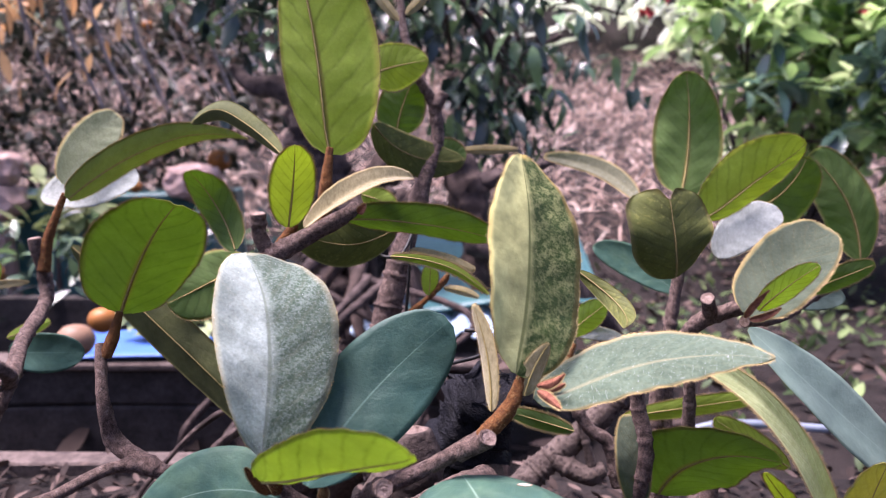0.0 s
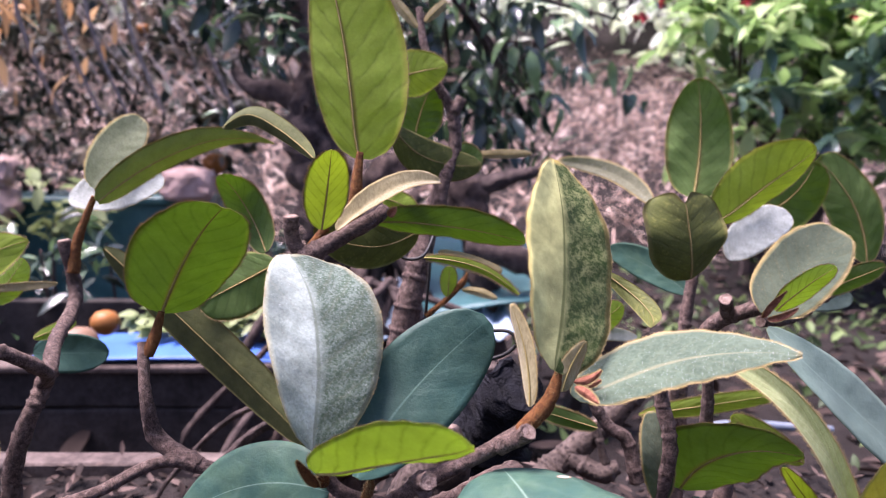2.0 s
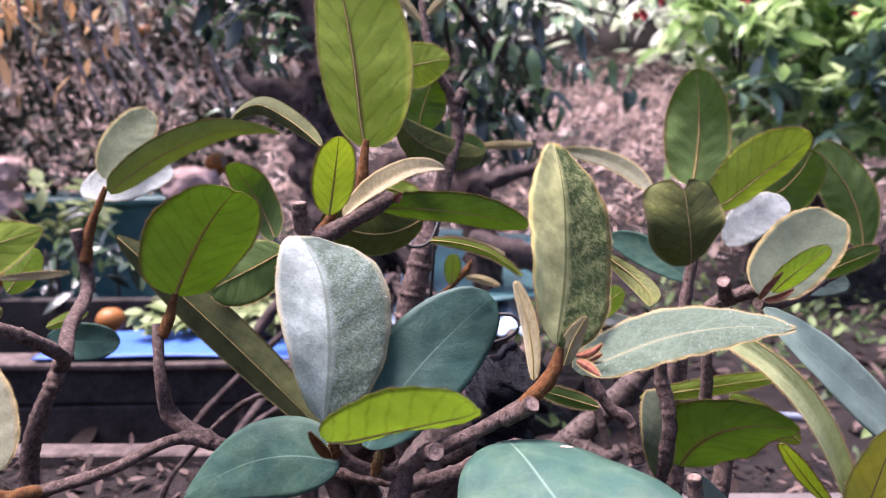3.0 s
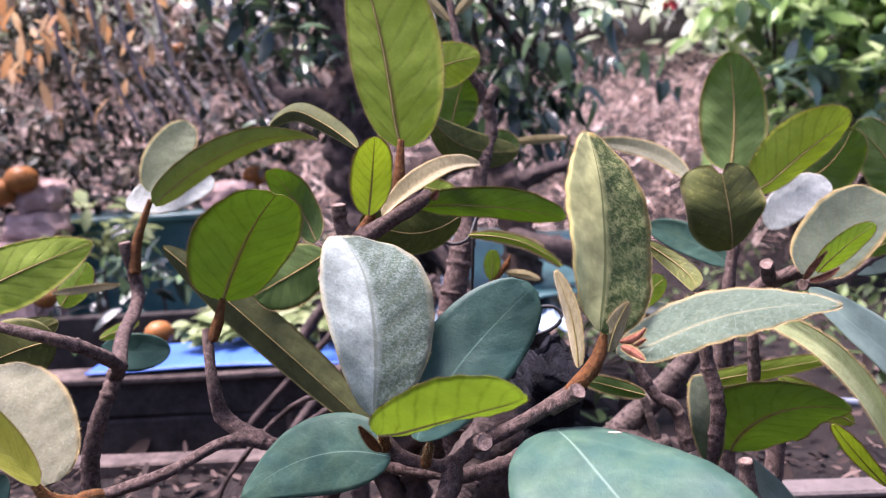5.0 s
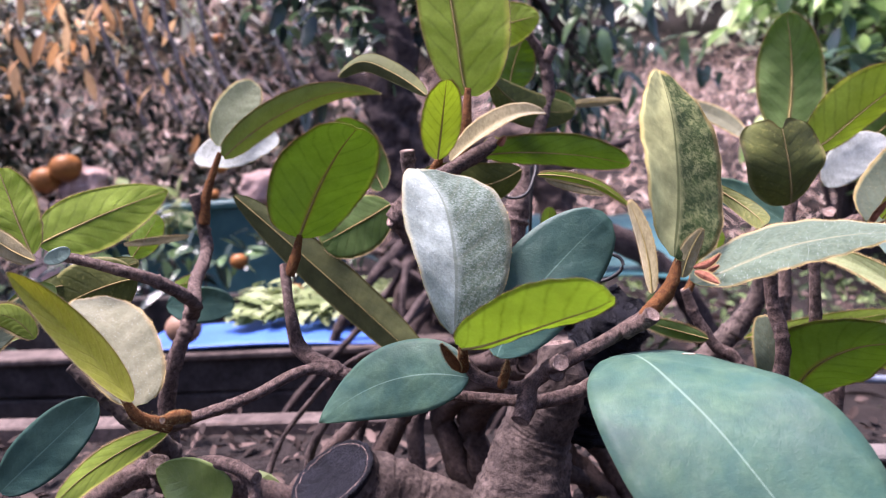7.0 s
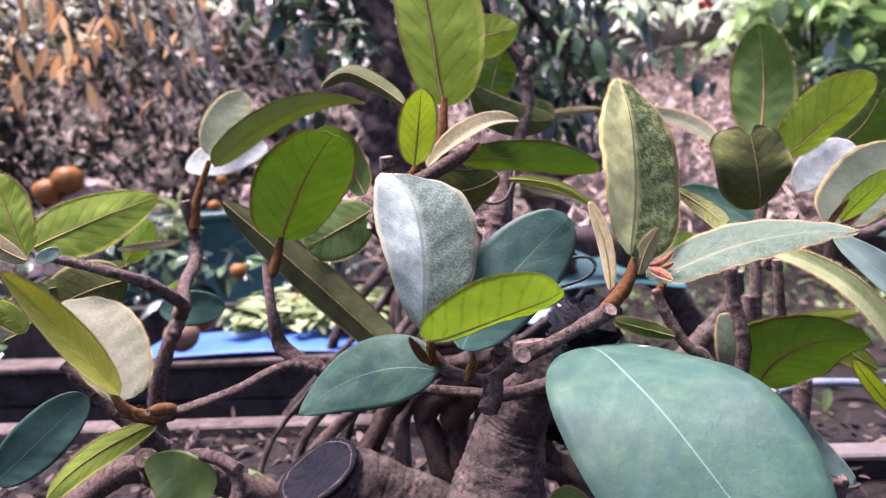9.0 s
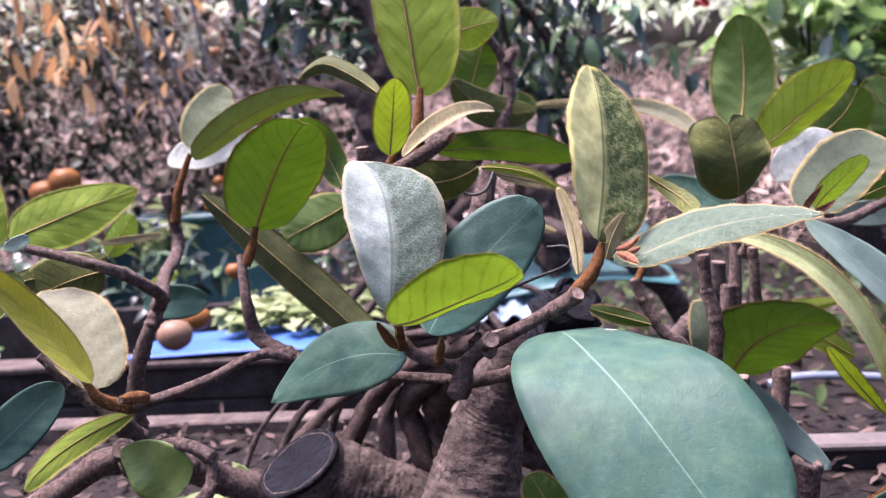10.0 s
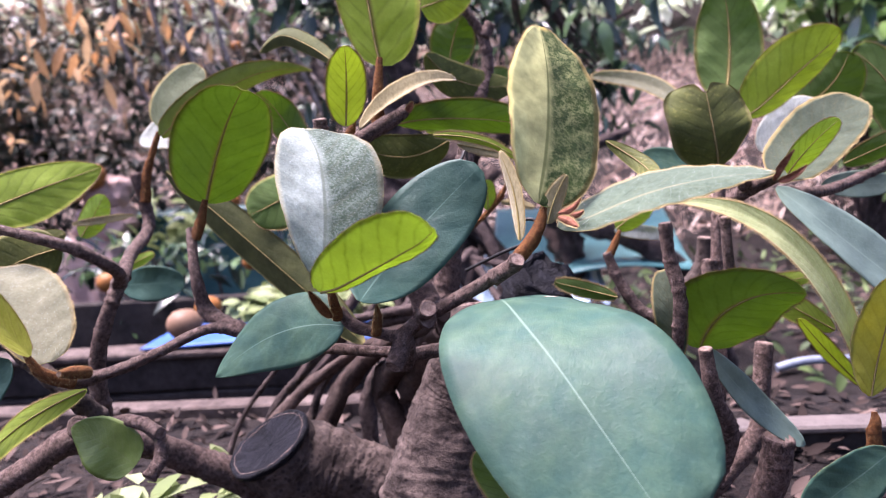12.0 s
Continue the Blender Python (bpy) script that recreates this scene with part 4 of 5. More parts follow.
leaf((-0.2982, 0.4106, 0.3821), (-0.3503, 0.3827, 0.4735), (-0.0048, -0.0099, -0.0060), (-0.0050, 0.0073, 0.0023), -1, "yellow", cup=0.3, base_round=0.55, tip=0.75)
leaf((-0.425, 0.452, 0.402), (-0.382, 0.461, 0.443), (0.007, -0.001, -0.007), (-0.000, 0.000, -0.000), 1, "fuzz")
leaf((-0.439, 0.731, 0.421), (-0.408, 0.734, 0.463), (0.012, 0.000, -0.009), (-0.000, 0.001, -0.000), -1, "lime")
leaf((-0.376, 0.729, 0.441), (-0.444, 0.726, 0.436), (-0.000, 0.000, 0.004), (-0.000, 0.000, -0.000), 1, "gold")
leaf((-0.304, 0.659, 0.487), (-0.126, 0.634, 0.317), (-0.014, -0.001, -0.015), (0.000, 0.007, -0.001), -1, "brown", cup=0.35)
leaf((-0.434, 0.788, 0.357), (-0.357, 0.787, 0.357), (-0.000, -0.004, -0.020), (-0.000, -0.006, 0.001), 1, "teal")
leaf((-0.421, 0.764, 0.378), (-0.380, 0.769, 0.394), (0.002, -0.001, -0.006), (0.000, -0.000, 0.000), -1, "lime")
leaf((-0.420, 0.447, 0.306), (-0.349, 0.462, 0.366), (0.013, -0.002, -0.015), (0.000, -0.002, 0.000), 1, "teal")
leaf((-0.315, 0.497, 0.330), (-0.410, 0.491, 0.272), (-0.006, 0.007, 0.008), (-0.003, -0.011, 0.007), -1, "young")
leaf((-0.2700, 0.4691, 0.2784), (-0.3190, 0.4741, 0.3080), (0.0115, 0.0046, 0.0200), (0.0010, 0.0, 0.0030), 1, "mid", tip=0.75, base_round=0.38)
leaf((-0.0681, 0.7991, 0.6280), (-0.0143, 0.8231, 0.6427), (0.0064, -0.0010, -0.0229), (-0.0065, 0.0110, 0.0013), -1, "young", base_round=0.5, tip=0.6)
leaf((-0.0488, 0.8542, 0.5677), (-0.0309, 0.8554, 0.6239), (0.0237, 0.0047, -0.0070), (-0.0026, 0.0004, 0.0003), -1, "deep", base_round=0.5, tip=0.5)
leaf((-0.0677, 0.7997, 0.5812), (0.0223, 0.8465, 0.5430), (0.0051, 0.0036, 0.0192), (-0.0093, 0.0082, -0.0126), 1, "mature", base_round=0.5, tip=0.5)
leaf((-0.015, 0.864, 0.556), (0.024, 0.865, 0.544), (-0.004, -0.002, -0.015), (-0.000, 0.000, -0.000), -1, "deep")
leaf((0.017, 0.920, 0.550), (0.084, 0.922, 0.551), (-0.000, 0.000, 0.005), (0.000, 0.000, 0.000), 1, "gold")
leaf((-0.045, 0.862, 0.684), (-0.075, 0.867, 0.719), (-0.004, 0.000, -0.003), (0.000, 0.000, 0.000), 1, "gold")
leaf((-0.038, 0.862, 0.690), (-0.015, 0.867, 0.712), (-0.003, -0.000, 0.004), (0.000, 0.000, 0.000), 1, "gold")
leaf((-0.025, 0.616, 0.491), (0.024, 0.596, 0.479), (0.001, 0.001, 0.005), (0.000, 0.000, 0.000), 1, "gold")
leaf((0.113, 0.722, 0.394), (0.149, 0.729, 0.421), (0.008, 0.001, -0.011), (0.000, -0.000, 0.000), -1, "lime")
leaf((0.098, 0.578, 0.360), (0.048, 0.578, 0.376), (0.002, 0.001, 0.006), (-0.000, 0.000, -0.000), -1, "deep")
leaf((0.176, 0.775, 0.376), (0.116, 0.775, 0.385), (0.001, 0.001, 0.007), (-0.000, 0.000, -0.000), 1, "white")
leaf((0.304, 0.669, 0.446), (0.364, 0.677, 0.468), (0.003, 0.001, -0.010), (-0.000, 0.000, 0.000), -1, "deep")
leaf((0.326, 0.789, 0.415), (0.397, 0.788, 0.412), (-0.001, -0.002, -0.014), (-0.000, -0.000, 0.000), 1, "pale")
leaf((0.245, 0.458, 0.313), (0.257, 0.445, 0.396), (0.018, 0.002, -0.002), (-0.000, 0.003, 0.000), -1, "yellow")
leaf((0.214, 0.350, 0.324), (0.169, 0.351, 0.287), (-0.010, 0.002, 0.012), (-0.000, -0.001, 0.000), 1, "mature")
leaf((0.013, 0.438, 0.249), (-0.011, 0.444, 0.293), (0.013, -0.000, 0.007), (-0.000, -0.000, 0.000), -1, "deep")
leaf((0.160, 0.698, 0.324), (0.299, 0.707, 0.341), (0.001, -0.001, -0.009), (0.000, -0.000, 0.000), -1, "young")
leaf((0.280, 0.621, 0.311), (0.217, 0.623, 0.352), (0.006, 0.002, 0.009), (-0.000, 0.000, -0.000), -1, "young")
leaf((-0.1653, 0.6922, 0.4674), (-0.2250, 0.6500, 0.4400), (0.0095, -0.0080, -0.0250), (-0.0023, 0.0045, -0.0023), 1, "deep")
leaf((-0.3299, 0.3797, 0.4796), (-0.3591, 0.3808, 0.5008), (-0.0029, -0.0011, -0.0058), (-0.0023, -0.0002, -0.0012), 1, "gold")
leaf((-0.3153, 0.3447, 0.4429), (-0.3389, 0.3451, 0.4577), (-0.0012, -0.0012, -0.0071), (0.0018, 0.0004, 0.0036), 1, "cream")
leaf((-0.375, 0.473, 0.447), (-0.419, 0.463, 0.411), (0.002, -0.002, -0.013), (0.003, 0.0, 0.002), -1, "mid")
leaf((-0.3251, 0.3801, 0.4793), (-0.3096, 0.3822, 0.4852), (0.0008, -0.0006, -0.0045), (0.0003, -0.0000, -0.0004), 1, "pale")
leaf((-0.353, 0.554, 0.434), (-0.427, 0.544, 0.409), (0.004, -0.002, -0.026), (0.001, 0.001, 0.004), 1, "mature")
leaf((-0.0351, 0.5285, 0.5018), (0.0247, 0.5304, 0.4838), (-0.0016, -0.0006, -0.0029), (0.0013, 0.0004, 0.0042), -1, "young", hook=(0.006, 0, -0.008))
leaf((-0.0794, 0.7970, 0.5132), (-0.0463, 0.7945, 0.4986), (-0.0050, -0.0019, -0.0109), (0.0006, 0.0002, 0.0019), -1, "young")


# small shoots, bud scales, the training wire and a sealed stump
def scale(base, tip_at, half, bow, curl=0.5):
    ob = leaf(base, tip_at, half, bow, 1, "gold", curl, 0.8, name="bud_scale")
    ob.data.materials[0] = SCALE_RED
    ob.data.materials[1] = SCALE_RED
    ob["label"] = "curled red-brown bud scale"
    return ob


scale((0.050, 0.419, 0.452), (0.064, 0.412, 0.461), (0.0, 0.0012, 0.0022), (0.0, 0.0, -0.002))
scale((0.050, 0.416, 0.450), (0.061, 0.402, 0.445), (0.001, 0.0008, 0.0022), (0.0, 0.0, 0.001))
scale((0.052, 0.422, 0.452), (0.066, 0.422, 0.452), (0.0, 0.0014, 0.0022), (0.0, 0.0, -0.002))
scale((0.224, 0.590, 0.444), (0.236, 0.578, 0.468), (0.0026, 0.0, -0.001), (-0.002, 0.0, 0.0))
scale((0.226, 0.586, 0.444), (0.244, 0.574, 0.456), (0.001, 0.0, -0.0026), (0.0, 0.0, -0.002))
brown_scale = scale((-0.090, 0.398, 0.400), (-0.100, 0.388, 0.420), (0.003, 0.0, 0.001), (0.0, 0.0, 0.0), 0.6)
brown_scale.data.materials[0] = brown_scale.data.materials[1] = RUST
brown_scale["label"] = "pointed rust-brown bud scale"
scale((-0.062, 0.598, 0.521), (-0.056, 0.592, 0.529), (0.002, 0.0, -0.002), (0.0, 0.0, 0.0))
twig([(-0.036, 0.80, 0.392), (-0.014, 0.80, 0.410), (0.002, 0.80, 0.428), (0.006, 0.80, 0.438)], [0.003, 0.0028, 0.0035, 0.0012], RUST, name="shoot")
leaf((-0.014, 0.798, 0.412), (-0.012, 0.795, 0.445), (0.0085, 0.001, 0.0), (0.0, 0.0, 0.0), -1, "lime")
leaf((0.0, 0.798, 0.420), (0.036, 0.79, 0.412), (0.0, 0.001, 0.004), (0.0, 0.0, 0.002), 1, "gold")


def wire(points, r=0.0016):
    ob = tube("training_wire", points, [r] * len(points), [WIRE, WIRE], plant, "black training wire", 8, 0.003, 0.02)
    ob.matrix_parent_inverse = Matrix.Translation(-plant.location)


wire([(-0.03, 0.655, 0.375), (0.005, 0.640, 0.392), (0.030, 0.632, 0.402), (0.040, 0.634, 0.412), (0.034, 0.638, 0.420), (0.018, 0.645, 0.419)])
wire([(-0.062, 0.75, 0.492), (-0.066, 0.74, 0.478), (-0.056, 0.735, 0.464), (-0.038, 0.735, 0.466), (-0.028, 0.75, 0.484), (-0.026, 0.77, 0.497)])
wire([(-0.030, 0.78, 0.49), (-0.032, 0.775, 0.45), (-0.036, 0.78, 0.40)])
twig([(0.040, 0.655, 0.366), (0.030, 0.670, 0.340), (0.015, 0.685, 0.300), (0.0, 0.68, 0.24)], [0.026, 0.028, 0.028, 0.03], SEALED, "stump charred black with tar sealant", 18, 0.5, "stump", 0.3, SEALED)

# ---- the garden ----
SOIL = plain_material("leaf_mould_soil", (0.007, 0.005, 0.0045), (0.022, 0.016, 0.014), 9.0, 0.95, 0.9, 0.02)
LITTER = foliage_material("fallen_dry_leaves", (0.016, 0.010, 0.008), (0.04, 0.026, 0.021), (0.15, 0.104, 0.087), 0.85, 0.1)
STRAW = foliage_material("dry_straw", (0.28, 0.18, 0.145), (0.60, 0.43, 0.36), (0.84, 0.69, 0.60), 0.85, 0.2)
DARK_LEAF = foliage_material("dark_drooping_leaves", (0.012, 0.022, 0.020), (0.035, 0.062, 0.045), (0.15, 0.25, 0.10), 0.26, 0.25, 0.6)
SMALL_LEAF = foliage_material("small_citrus_leaves", (0.010, 0.016, 0.011), (0.034, 0.042, 0.024), (0.27, 0.205, 0.15), 0.45, 0.2, 0.25)
# palest tone paints sky highlights on the leaves, darkest the shade between them
SHRUB_LEAF = foliage_material("broad_lit_shaded_leaves", (0.0575, 0.115, 0.046), (0.391, 0.598, 0.184), (0.759, 0.9, 0.46), 0.28, 0.5, 0.6)
# bank leaves painted near white: the bright haze is in their colour
HAZE_LEAF = foliage_material("hazy_bank_leaves", (0.351, 0.459, 0.297), (0.837, 0.9, 0.648), (0.9, 0.9, 0.9), 0.5, 0.5)
ORANGE_LEAF = foliage_material("orange_autumn_leaves", (0.40, 0.20, 0.08), (0.54, 0.31, 0.14), (0.66, 0.47, 0.26), 0.6, 0.4)
FRUIT = plain_material("orange_fruit_peel", (0.20, 0.075, 0.018), (0.32, 0.13, 0.035), 30.0, 0.45, 0.2, 0.001)
GOURD = plain_material("tan_gourd_skin", (0.16, 0.092, 0.055), (0.25, 0.15, 0.10), 22.0, 0.5, 0.2, 0.001)
RED = plain_material("red_petal", (0.38, 0.03, 0.04), (0.52, 0.07, 0.09), 60.0, 0.5, 0.1)
BLUE = plain_material("blue_plastic_sheet", (0.035, 0.09, 0.32), (0.06, 0.15, 0.44), 6.0, 0.45, 0.3, 0.004)
TEAL = plain_material("teal_plastic_sheet", (0.030, 0.095, 0.10), (0.065, 0.155, 0.155), 7.0, 0.35, 0.3, 0.004)
PALE_BLUE = plain_material("pale_blue_corrugated_sheet", (0.26, 0.36, 0.46), (0.38, 0.47, 0.55), 12.0, 0.4, 0.2, 0.003)
OLD_WOOD = bark_material("weathered_dark_board", (0.022, 0.018, 0.017), (0.06, 0.05, 0.046), 14.0, 0.8, depth=0.004)
PALE_WOOD = bark_material("weathered_pale_board", (0.05, 0.037, 0.033), (0.15, 0.115, 0.10), 18.0, 0.85, depth=0.003)
STONE = plain_material("pink_stone", (0.34, 0.22, 0.195), (0.56, 0.40, 0.36), 12.0, 0.9, 0.8, 0.01)
TRUNK_BARK = bark_material("old_tree_bark", (0.022, 0.016, 0.015), (0.115, 0.083, 0.074), 40.0, 0.85, depth=0.006)
ROOT_BARK = bark_material("smooth_root_bark", (0.028, 0.019, 0.016), (0.12, 0.082, 0.068), 34.0, 0.75, depth=0.004)
VINE = bark_material("pale_vine_bark", (0.12, 0.10, 0.095), (0.40, 0.35, 0.33), 30.0, 0.85, depth=0.004)
PIPE = plain_material("pale_blue_plastic_pipe", (0.12, 0.145, 0.18), (0.20, 0.225, 0.27), 15.0, 0.4, 0.2, 0.002)
WEED = foliage_material("low_weed_leaves", (0.02, 0.035, 0.014), (0.055, 0.09, 0.03), (0.22, 0.30, 0.11), 0.5, 0.3)
VEG = foliage_material("cut_pale_leaves", (0.148, 0.195, 0.0702), (0.25, 0.304, 0.125), (0.39, 0.437, 0.234), 0.6, 0.3)
CONCRETE = plain_material("pale_concrete", (0.09, 0.075, 0.07), (0.15, 0.125, 0.115), 15.0, 0.9, 0.5, 0.004)


EYE_POINT = Vector((-0.045, -0.046, 0.596))
settled = set(bpy.data.objects)


def set_back(k):
    """Everything built since the last call is drawn small; give it its real size and distance."""
    m = Matrix.Translation(EYE_POINT) @ Matrix.Scale(k, 4) @ Matrix.Translation(-EYE_POINT)
    for ob in bpy.data.objects:
        if ob not in settled and ob.type == "MESH":
            ob.data.transform(m)
        settled.add(ob)


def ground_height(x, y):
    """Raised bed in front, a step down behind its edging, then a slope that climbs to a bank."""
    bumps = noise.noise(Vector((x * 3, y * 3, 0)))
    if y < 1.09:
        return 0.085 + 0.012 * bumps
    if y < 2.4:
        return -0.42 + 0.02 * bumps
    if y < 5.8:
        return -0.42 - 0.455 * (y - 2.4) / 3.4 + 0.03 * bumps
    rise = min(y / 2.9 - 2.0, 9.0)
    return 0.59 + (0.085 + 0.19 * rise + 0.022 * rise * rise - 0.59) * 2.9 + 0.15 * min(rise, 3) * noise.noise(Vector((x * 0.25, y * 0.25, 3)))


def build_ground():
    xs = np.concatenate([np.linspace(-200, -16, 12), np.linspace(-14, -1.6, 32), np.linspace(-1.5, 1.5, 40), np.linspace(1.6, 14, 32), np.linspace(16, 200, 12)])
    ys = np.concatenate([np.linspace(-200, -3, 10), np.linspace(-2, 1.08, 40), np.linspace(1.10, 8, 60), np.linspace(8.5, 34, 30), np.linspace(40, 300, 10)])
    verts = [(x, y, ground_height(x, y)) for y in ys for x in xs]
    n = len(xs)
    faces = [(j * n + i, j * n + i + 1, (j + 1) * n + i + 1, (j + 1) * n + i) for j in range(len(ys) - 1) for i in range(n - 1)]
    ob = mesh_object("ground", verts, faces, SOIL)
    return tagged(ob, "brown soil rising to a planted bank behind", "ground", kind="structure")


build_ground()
set_back(1.0)


def blade_at(verts, faces, p, d, side, up, long, wide, droop, segs=3):
    """A small leaf: a pointed strip of quads that bends down and is folded along its rib."""
    o = len(verts)
    verts.append(tuple(p))
    for i in range(1, segs + 1):
        t = i / (segs + 1)
        c = p + d * long * t - up * droop * long * t * t
        w = wide * math.sin(math.pi * min(0.97, t * 0.92 + 0.06)) * 0.5
        verts.append(tuple(c + side * w + up * w * 0.3))
        verts.append(tuple(c))
        verts.append(tuple(c - side * w + up * w * 0.3))
    tipv = p + d * long - up * droop * long
    verts.append(tuple(tipv))
    a = o + 1
    faces.append((o, a, a + 1))
    faces.append((o, a + 1, a + 2))
    for i in range(segs - 1):
        b = o + 1 + 3 * i
        faces.append((b, b + 3, b + 4, b + 1))
        faces.append((b + 1, b + 4, b + 5, b + 2))
    b = o + 1 + 3 * (segs - 1)
    e = o + 1 + 3 * segs
    faces.append((b, e, b + 1))
    faces.append((b + 1, e, b + 2))


def crown(name, centres, count, long, wide, mat, parent, seed, droop=0.5, spread=0.09, hang=0.4, label="", loose=0.1):
    """Leaves in tufts round twig ends; each tuft radiates and hangs."""
    rng = random.Random(seed)
    verts, faces = [], []
    for k in range(count):
        c = np.array(rng.choice(centres), float)
        tuft = c + np.array([rng.gauss(0, spread) for _ in range(3)])
        for _ in range(5):
            d = unit(np.array([rng.gauss(0, 1), rng.gauss(0, 1), rng.gauss(-hang, 0.7)]))
            side = unit(np.cross(d, np.array((rng.gauss(0, .3), rng.gauss(0, .3), 1.0))))
            up = unit(np.cross(side, d))
            if up[2] < 0:
                up, side = -up, -side
            f = rng.uniform(0.65, 1.2)
            blade_at(verts, faces, tuft + d * long * 0.1 + np.array([rng.gauss(0, loose * long) for _ in range(3)]), d, side, up, long * f, wide * f, droop * rng.uniform(0.3, 1.3))
    ob = mesh_object(name, verts, faces, mat, parent, label)
    ob["kind"] = "stuff"
    return ob


def limb(points, radii, mat, parent, name="branch", label="", seed=1, sides=10, rough=0.2, step=0.012):
    return tube(name, points, radii, [mat, mat], parent, label, sides, step, rough, 0.0, seed)


# dark board planter with a blue sheet laid on its top
planter = tagged(new("planter_box"), "dark weathered board planter box on the soil", "planter")


def board(name, x0, x1, y0, y1, z0, z1, mat, parent=None, label="", seed=0, wob=0.004, cuts=14):
    rng = random.Random(seed)
    bm = bmesh.new()
    bmesh.ops.create_cube(bm, size=1)
    for v in bm.verts:
        v.co = Vector((x0 if v.co.x < 0 else x1, y0 if v.co.y < 0 else y1, z0 if v.co.z < 0 else z1))
    longs = [e for e in bm.edges if abs((e.verts[0].co - e.verts[1].co).x) > 0.5 * abs(x1 - x0)]
    bmesh.ops.subdivide_edges(bm, edges=longs, cuts=cuts)
    bmesh.ops.bevel(bm, geom=[e for e in bm.edges if len(e.link_faces) == 2 and e.calc_face_angle(0) > 1.0], offset=0.003, segments=1, affect="EDGES")
    for v in bm.verts:
        v.co += Vector((0, noise.noise(v.co * 5 + Vector((seed, 0, 0))) * wob, noise.noise(v.co * 4 + Vector((0, seed, 0))) * wob))
    return part(name, bm, mat, parent, label) if parent is not None else part(name, bm, mat, None, label)


board("board", -1.35, 0.05, 1.150, 1.175, 0.03, 0.150, OLD_WOOD, planter, "", 1)
board("board", -1.35, 0.05, 1.152, 1.177, 0.153, 0.212, OLD_WOOD, planter, "", 2)
board("end_board", -1.37, -1.345, 1.15, 1.62, 0.03, 0.212, OLD_WOOD, planter, "", 3, cuts=1)
board("back_board", -1.35, 0.05, 1.60, 1.625, 0.03, 0.212, OLD_WOOD, planter, "", 4)
board("cap_board", -1.36, 0.06, 1.135, 1.19, 0.212, 0.224, PALE_WOOD, planter, "grey worn capping board", 5)
set_back(1.9)
tagged(board("edging_board", -2.4, -0.10, 1.07, 1.115, -0.45, 0.112, PALE_WOOD, None, "", 6, wob=0.008), "pale worn board edging along the raised soil bed", "edging")
set_back(1.0)


def sheet(name, x0, x1, y0, y1, z, mat, wave=0.0, pitch=0.05, sag=0.01, seed=0, thick=0.003, nx=60, ny=14, tilt=(0.0, 0.0)):
    verts, faces = [], []
    for layer in (0, 1):
        for j in range(ny + 1):
            for i in range(nx + 1):
                x, y = x0 + (x1 - x0) * i / nx, y0 + (y1 - y0) * j / ny
                zz = z + tilt[0] * (x - x0) + tilt[1] * (y - y0) + wave * math.sin(2 * math.pi * x / pitch) + sag * noise.noise(Vector((x * 4, y * 4, seed))) - layer * thick
                verts.append((x, y, zz))
    s = (nx + 1) * (ny + 1)
    for layer in (0, 1):
        for j in range(ny):
            for i in range(nx):
                o = layer * s + j * (nx + 1) + i
                f = (o, o + 1, o + nx + 2, o + nx + 1)
                faces.append(f if layer == 0 else f[::-1])
    for i in range(nx):
        faces.append((i, i + s, i + 1 + s, i + 1))
        o = ny * (nx + 1) + i
        faces.append((o, o + 1, o + 1 + s, o + s))
    for j in range(ny):
        o = j * (nx + 1)
        faces.append((o, o + nx + 1, o + nx + 1 + s, o + s))
        o = j * (nx + 1) + nx
        faces.append((o, o + s, o + nx + 1 + s, o + nx + 1))
    return mesh_object(name, verts, faces, mat)


tagged(sheet("blue_sheet", -0.64, -0.24, 1.14, 1.31, 0.230, BLUE, sag=0.012), "creased blue plastic sheet on the planter box", "sheet")
tagged(sheet("teal_sheet", -0.08, 0.24, 1.22, 1.58, 0.285, TEAL, sag=0.03, seed=4, tilt=(0.0, 0.20)), "teal plastic sheet sloping over the planter", "sheet")
tagged(sheet("corrugated_sheet", -0.16, 0.10, 1.16, 1.42, 0.262, PALE_BLUE, 0.006, 0.035, 0.004, 2, tilt=(0.0, 0.12)), "pale blue corrugated plastic sheet", "sheet")
set_back(1.9)


def trough():
    ob = tagged(new("teal_trough"), "teal plastic trough standing behind the stones", "trough")
    board("front", -0.99, -0.50, 1.62, 1.65, 0.10, 0.405, TEAL, ob, "", 7, 0.006, 10)
    board("back", -0.99, -0.50, 1.86, 1.89, 0.10, 0.405, TEAL, ob, "", 8, 0.006, 10)
    board("end", -0.99, -0.96, 1.65, 1.86, 0.10, 0.405, TEAL, ob, "", 9, 0.004, 2)
    board("end", -0.53, -0.50, 1.65, 1.86, 0.10, 0.405, TEAL, ob, "", 10, 0.004, 2)
    board("rim", -1.0, -0.49, 1.605, 1.665, 0.405, 0.42, TEAL, ob, "rolled teal rim", 8, 0.003, 8)


trough()


def stone(p, size, seed, label):
    bm = bmesh.new()
    bmesh.ops.create_icosphere(bm, subdivisions=3, radius=1)
    for v in bm.verts:
        c = v.co.copy()
        m = max(abs(c.x), abs(c.y), abs(c.z))
        c = c.lerp(c / m, 0.55)
        c *= 1 + 0.28 * noise.noise(c * 1.4 + Vector((seed, 0, 0))) + 0.08 * noise.noise(c * 4 + Vector((seed, 3, 0)))
        v.co = Vector((c.x * size[0], c.y * size[1], c.z * size[2])) + Vector(p)
    return tagged(part("stone", bm, STONE, None), label, "stone", "stones by the trough")


